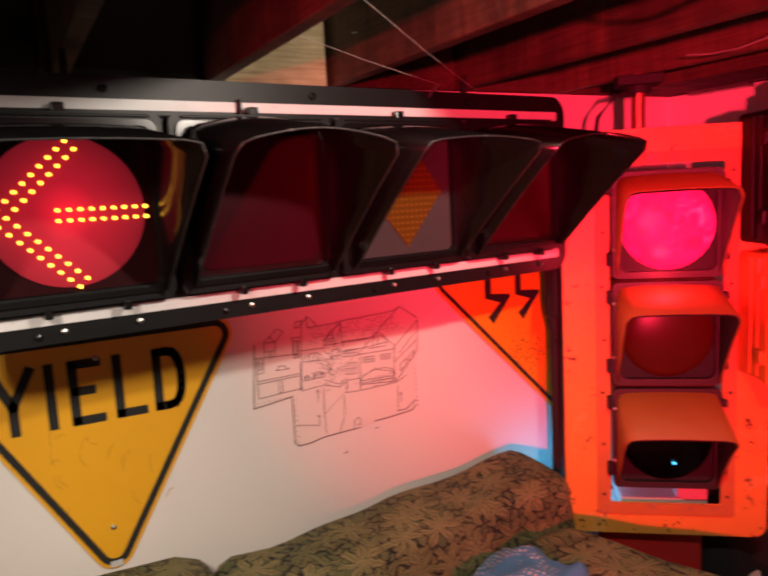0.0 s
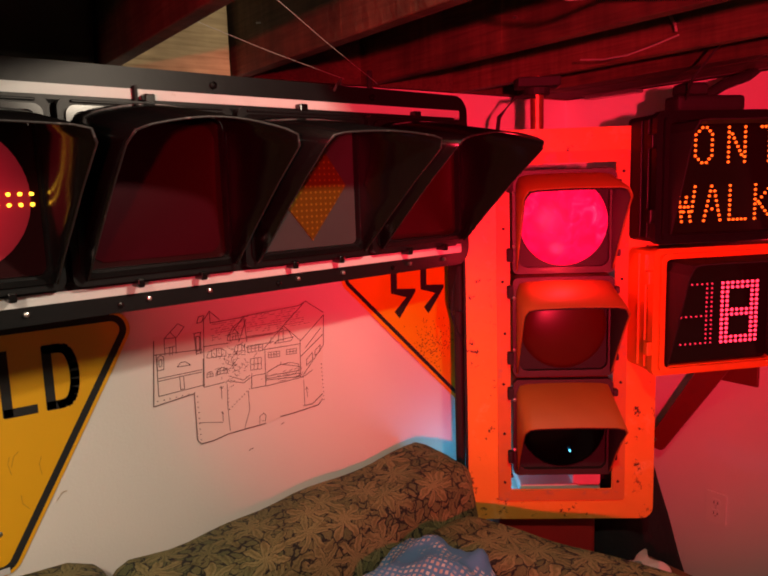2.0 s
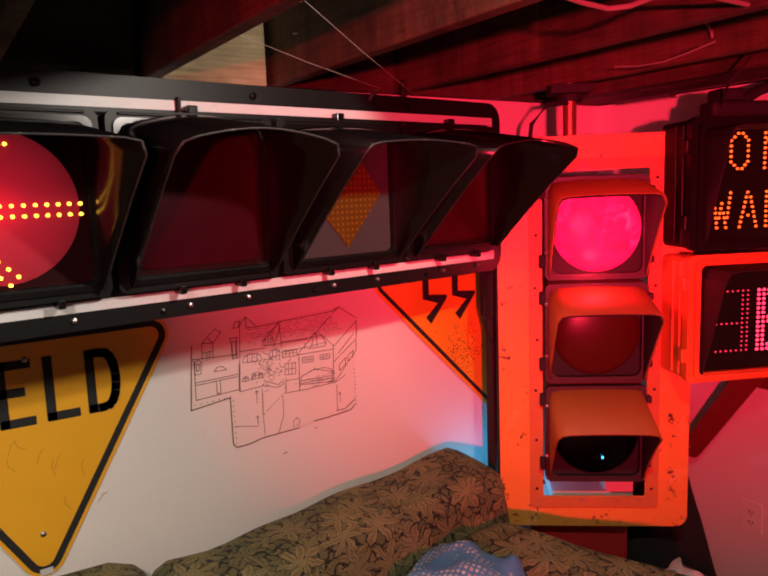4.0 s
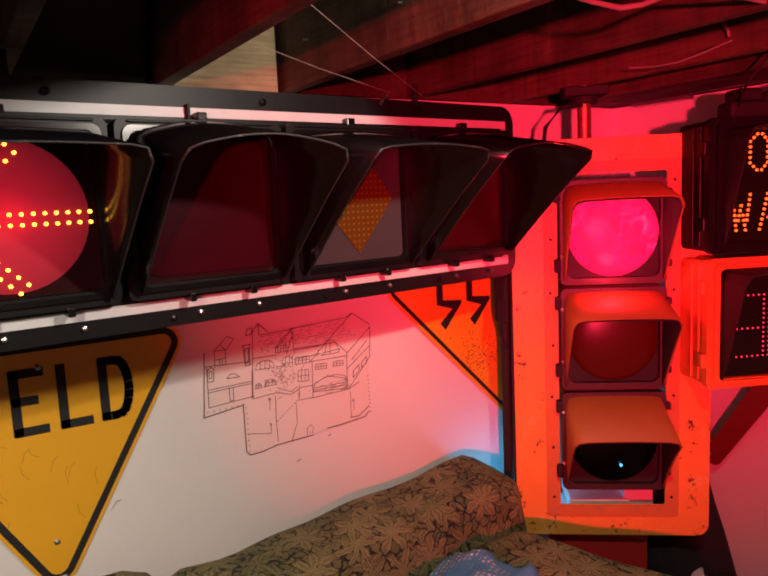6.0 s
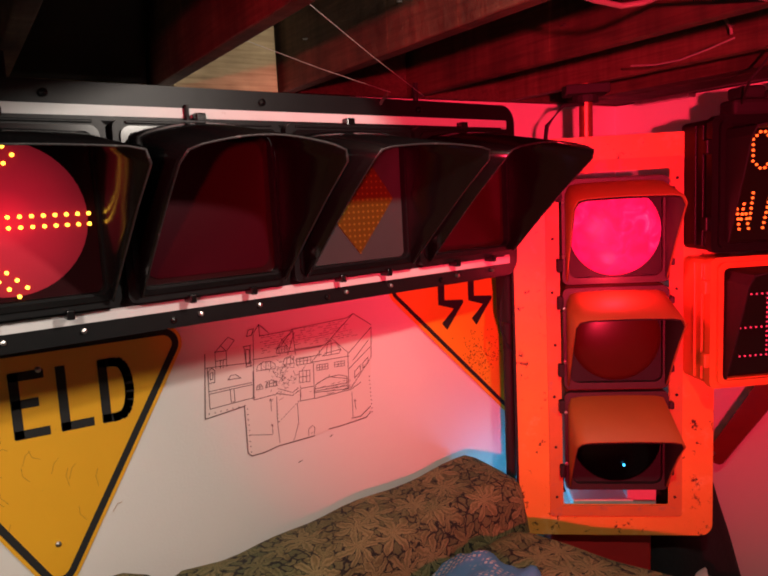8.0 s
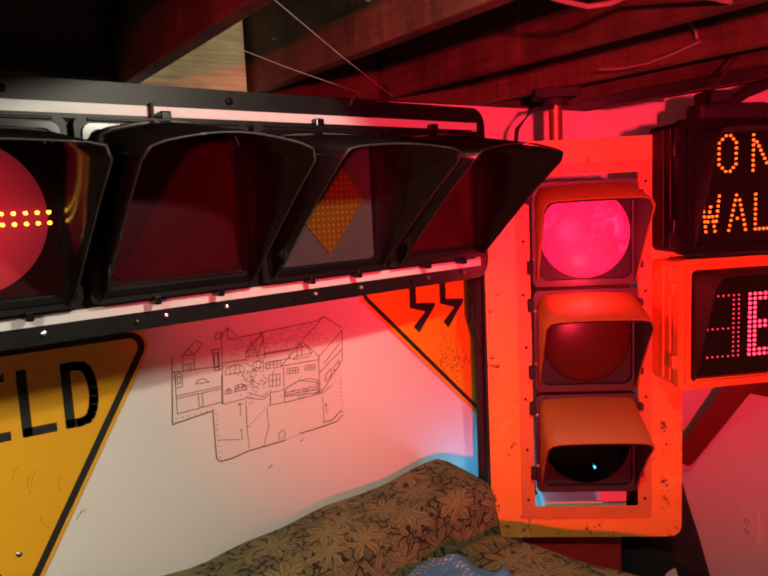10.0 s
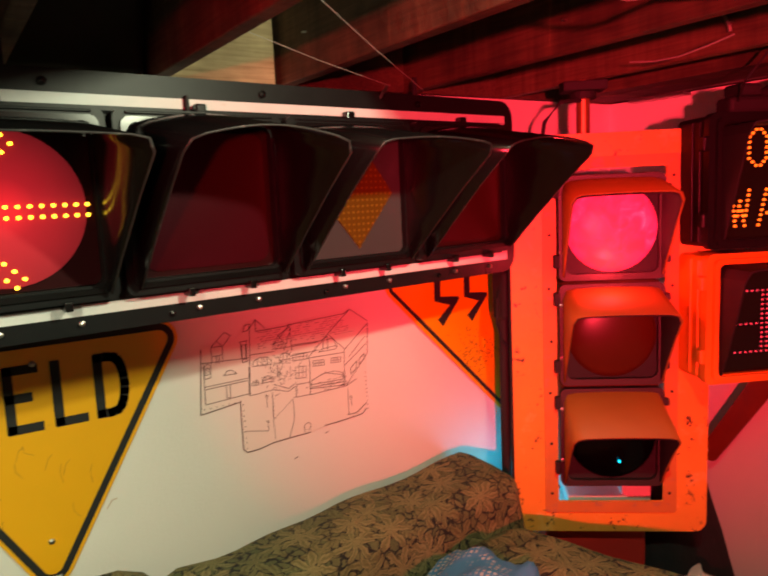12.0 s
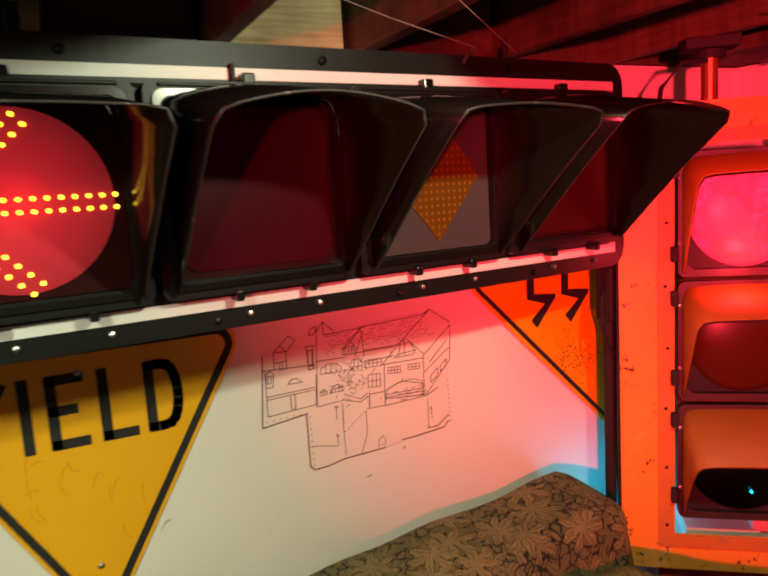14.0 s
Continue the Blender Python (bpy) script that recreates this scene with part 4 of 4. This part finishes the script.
sofa = thing("corner_sofa", pose(0, 0, 0), "olive and gold floral corner sofa with puffy back cushions", "sofa")
part("base", box(-1.0, 1.80, 0.95, 1.90, 0.05, 0.30, 0.03), FABRIC, sofa)
back = part("back", cushion(0.42, 1.65, 1.66, 1.965, 0.28, 0.800, 0.012, 20, 0.06, 0.02, 1.0), FABRIC, sofa, "puffy floral back cushion", None, True)
for v in back.data.vertices:
    v.co.x -= max(0.0, v.co.z - 0.42) * 0.22 * max(0.0, (v.co.x - 1.2) / 0.5)
    v.co.z += 0.085 * (v.co.x - 1.56)
part("back", cushion(-0.9, 0.405, 1.66, 1.965, 0.28, 0.775, 0.015, 14, 0.08, 0.02, 4.0), FABRIC, sofa, "puffy floral back cushion", None, True)
part("seat", cushion(-0.9, 0.40, 0.95, 1.70, 0.26, 0.46, 0.03, 10, 0.05, 0.01, 2.0), FABRIC, sofa, "", None, True)
part("seat", cushion(0.41, 1.42, 0.95, 1.70, 0.26, 0.47, 0.03, 10, 0.05, 0.01, 3.0), FABRIC, sofa, "", None, True)
arm = part("arm", cushion(1.28, 1.53, 0.92, 1.64, 0.22, 0.650, 0.010, 12, 0.05, 0.012, 6.0), FABRIC, sofa, "rounded floral arm", None, True)
for v in arm.data.vertices:
    v.co.x += 0.30 * (1.6 - v.co.y)

bl = cushion(-0.20, 0.20, -0.16, 0.16, 0.0, 0.17, 0.03, 16, 0.07, 0.0)
for v in bl.verts:
    v.co.z += 0.05 * noise.noise(v.co * 9) + 0.02 * noise.noise(v.co * 22)
    v.co.z *= 1.0 - 0.6 * max(0, abs(v.co.x) - 0.05)
bl_ob = part("blanket", bl, BLANKET, None, "", pose(1.17, 1.43, 0.485, 0, 6, 28), True)
tagged(bl_ob, "crumpled blue and white checked blanket lying on the sofa", "blanket")

# ---- things behind the sofa ----
crate = thing("red_box", pose(2.0, 1.56, 0, 0, 0, -38), "red plastic box with papers on it, behind the sofa", "box")
part("body", box(-0.30, 0.05, -0.06, 0.16, 0, 0.60, 0.012), RED_PLASTIC, crate)
part("rim", box(-0.31, 0.06, -0.07, 0.17, 0.575, 0.602, 0.006), RED_PLASTIC, crate)
for k, (x, y, r, zz) in enumerate(((-0.20, 0.04, 8, 0.603), (-0.12, 0.03, -14, 0.607), (-0.15, 0.06, 30, 0.611))):
    p = part("paper_sheet", box(-0.10, 0.10, -0.07, 0.07, 0, 0.003), PAPER, None, "", crate.matrix_basis @ pose(x, y, zz, 0, 0, r))
    tagged(p, "loose white sheet of paper on the red box", "paper", "loose papers")
tray = thing("white_tray", pose(1.99, 1.60, 0.615, 0, 0, -38), "pale folded paper carton behind the signal's lowest opening", "carton")
part("body", box(-0.19, 0.02, -0.09, 0.11, 0, 0.042, 0.006), WHITE_CLOTH, tray)
part("flap", box(0.0, 0.10, -0.08, 0.09, 0.0, 0.085, 0.004), WHITE_CLOTH, tray)

bag = cushion(2.05, 2.44, 1.28, 1.78, 0.0, 0.80, 0.02, 14, 0.08, 0.02, 8.0)
for v in bag.verts:
    v.co.y += max(0.0, v.co.z) * 0.36
    v.co.z += 0.02 * noise.noise(v.co * 7)
    v.co.y = min(v.co.y, 1.985)
bag_ob = part("black_bag", bag, CLOTH_BLACK, None, "", None, True)
tagged(bag_ob, "slumped black fabric bag leaning into the room's corner", "bag")
rag = cushion(1.975, 2.065, 1.235, 1.325, 0.372, 0.445, 0.005, 12, 0.02, 0.0, 11.0)
for v in rag.verts:
    v.co += Vector((noise.noise(v.co * 24), noise.noise(v.co * 24 + Vector((5, 0, 0))), 0.6 * noise.noise(v.co * 19 + Vector((0, 7, 0))))) * 0.035 * min(1.0, (v.co.z - 0.372) / 0.03)
tagged(part("white_rag", rag, WHITE_CLOTH, None, "", None, True), "crumpled pinkish-white cloth stuffed behind the sofa arm", "cloth")
stand = part("side_table", box(1.96, 2.16, 1.18, 1.38, 0.0, 0.375, 0.01), BODY_Y)
tagged(stand, "low brown wooden stool behind the sofa arm", "stool")

# ---- overhead bits ----
PLASTIC = mat("brown_plastic_film", (0.034, 0.028, 0.022), 0.5, vary=0.3, scale=6, bump=0.5, bump_scale=9, spec=0.25)
for x0 in (-0.225, 0.170):
    film = bmesh.new()
    bmesh.ops.create_grid(film, x_segments=16, y_segments=14, size=0.5)
    for v in film.verts:
        a, b = v.co.x + 0.5, v.co.y + 0.5
        v.co = (x0 + a * 0.345, NORTH - 0.03 - 0.10 * (b if x0 > 0 else 0.4 * b) + 0.02 * noise.noise(Vector((a * 3 + x0 * 9, b * 3, 1))), TOP + 0.012 + b * 0.235)
    bmesh.ops.solidify(film, geom=film.faces[:], thickness=0.002)
    tagged(part("plastic_film", film, PLASTIC, None, "", None, True), "crinkled brown plastic film tucked between joists", "film", "plastic films")

tagged(part("ceiling_pipe", tube([(2.44, -1.0, 2.10), (2.44, 1.9, 2.10)], 0.011, sides=10), mat("dull_conduit", (0.25, 0.22, 0.2), 0.6, bump=0)), "thin bare metal conduit under the joists", "pipe", kind="structure")
tagged(part("metal_strip", box(2.40, 2.45, 1.62, 1.86, 2.070, 2.083, 0.002), STEEL), "short shiny metal strip at the wall's top", "strip")
tagged(part("ceiling_cable", tube([(1.70, 1.02, 2.10), (1.71, 1.10, 2.088), (1.715, 1.18, 2.078), (1.72, 1.26, 2.080), (1.72, 1.34, 2.092)], 0.0022), mat("grey_cable", (0.3, 0.28, 0.27), 0.6, bump=0)), "loose pale cable hanging under a joist", "cable")
PALE_CABLE = mat("pale_cable", (0.26, 0.22, 0.20), 0.5, bump=0)
tagged(part("ceiling_cable", tube([(0.972, 0.90, 2.10), (1.036, 0.881, 2.085), (1.088, 0.864, 2.076), (1.116, 0.838, 2.078), (1.20, 0.80, 2.11), (1.415, 0.78, 2.10)], 0.005), PALE_CABLE), "loose pale cable looping under a joist", "cable")
tagged(part("ceiling_hook", tube([(1.824, 1.127, 2.187), (1.815, 1.11, 2.167), (1.812, 1.099, 2.149), (1.818, 1.1, 2.135)], 0.004), PALE_CABLE), "short bent pale hook on a timber joist", "hook")
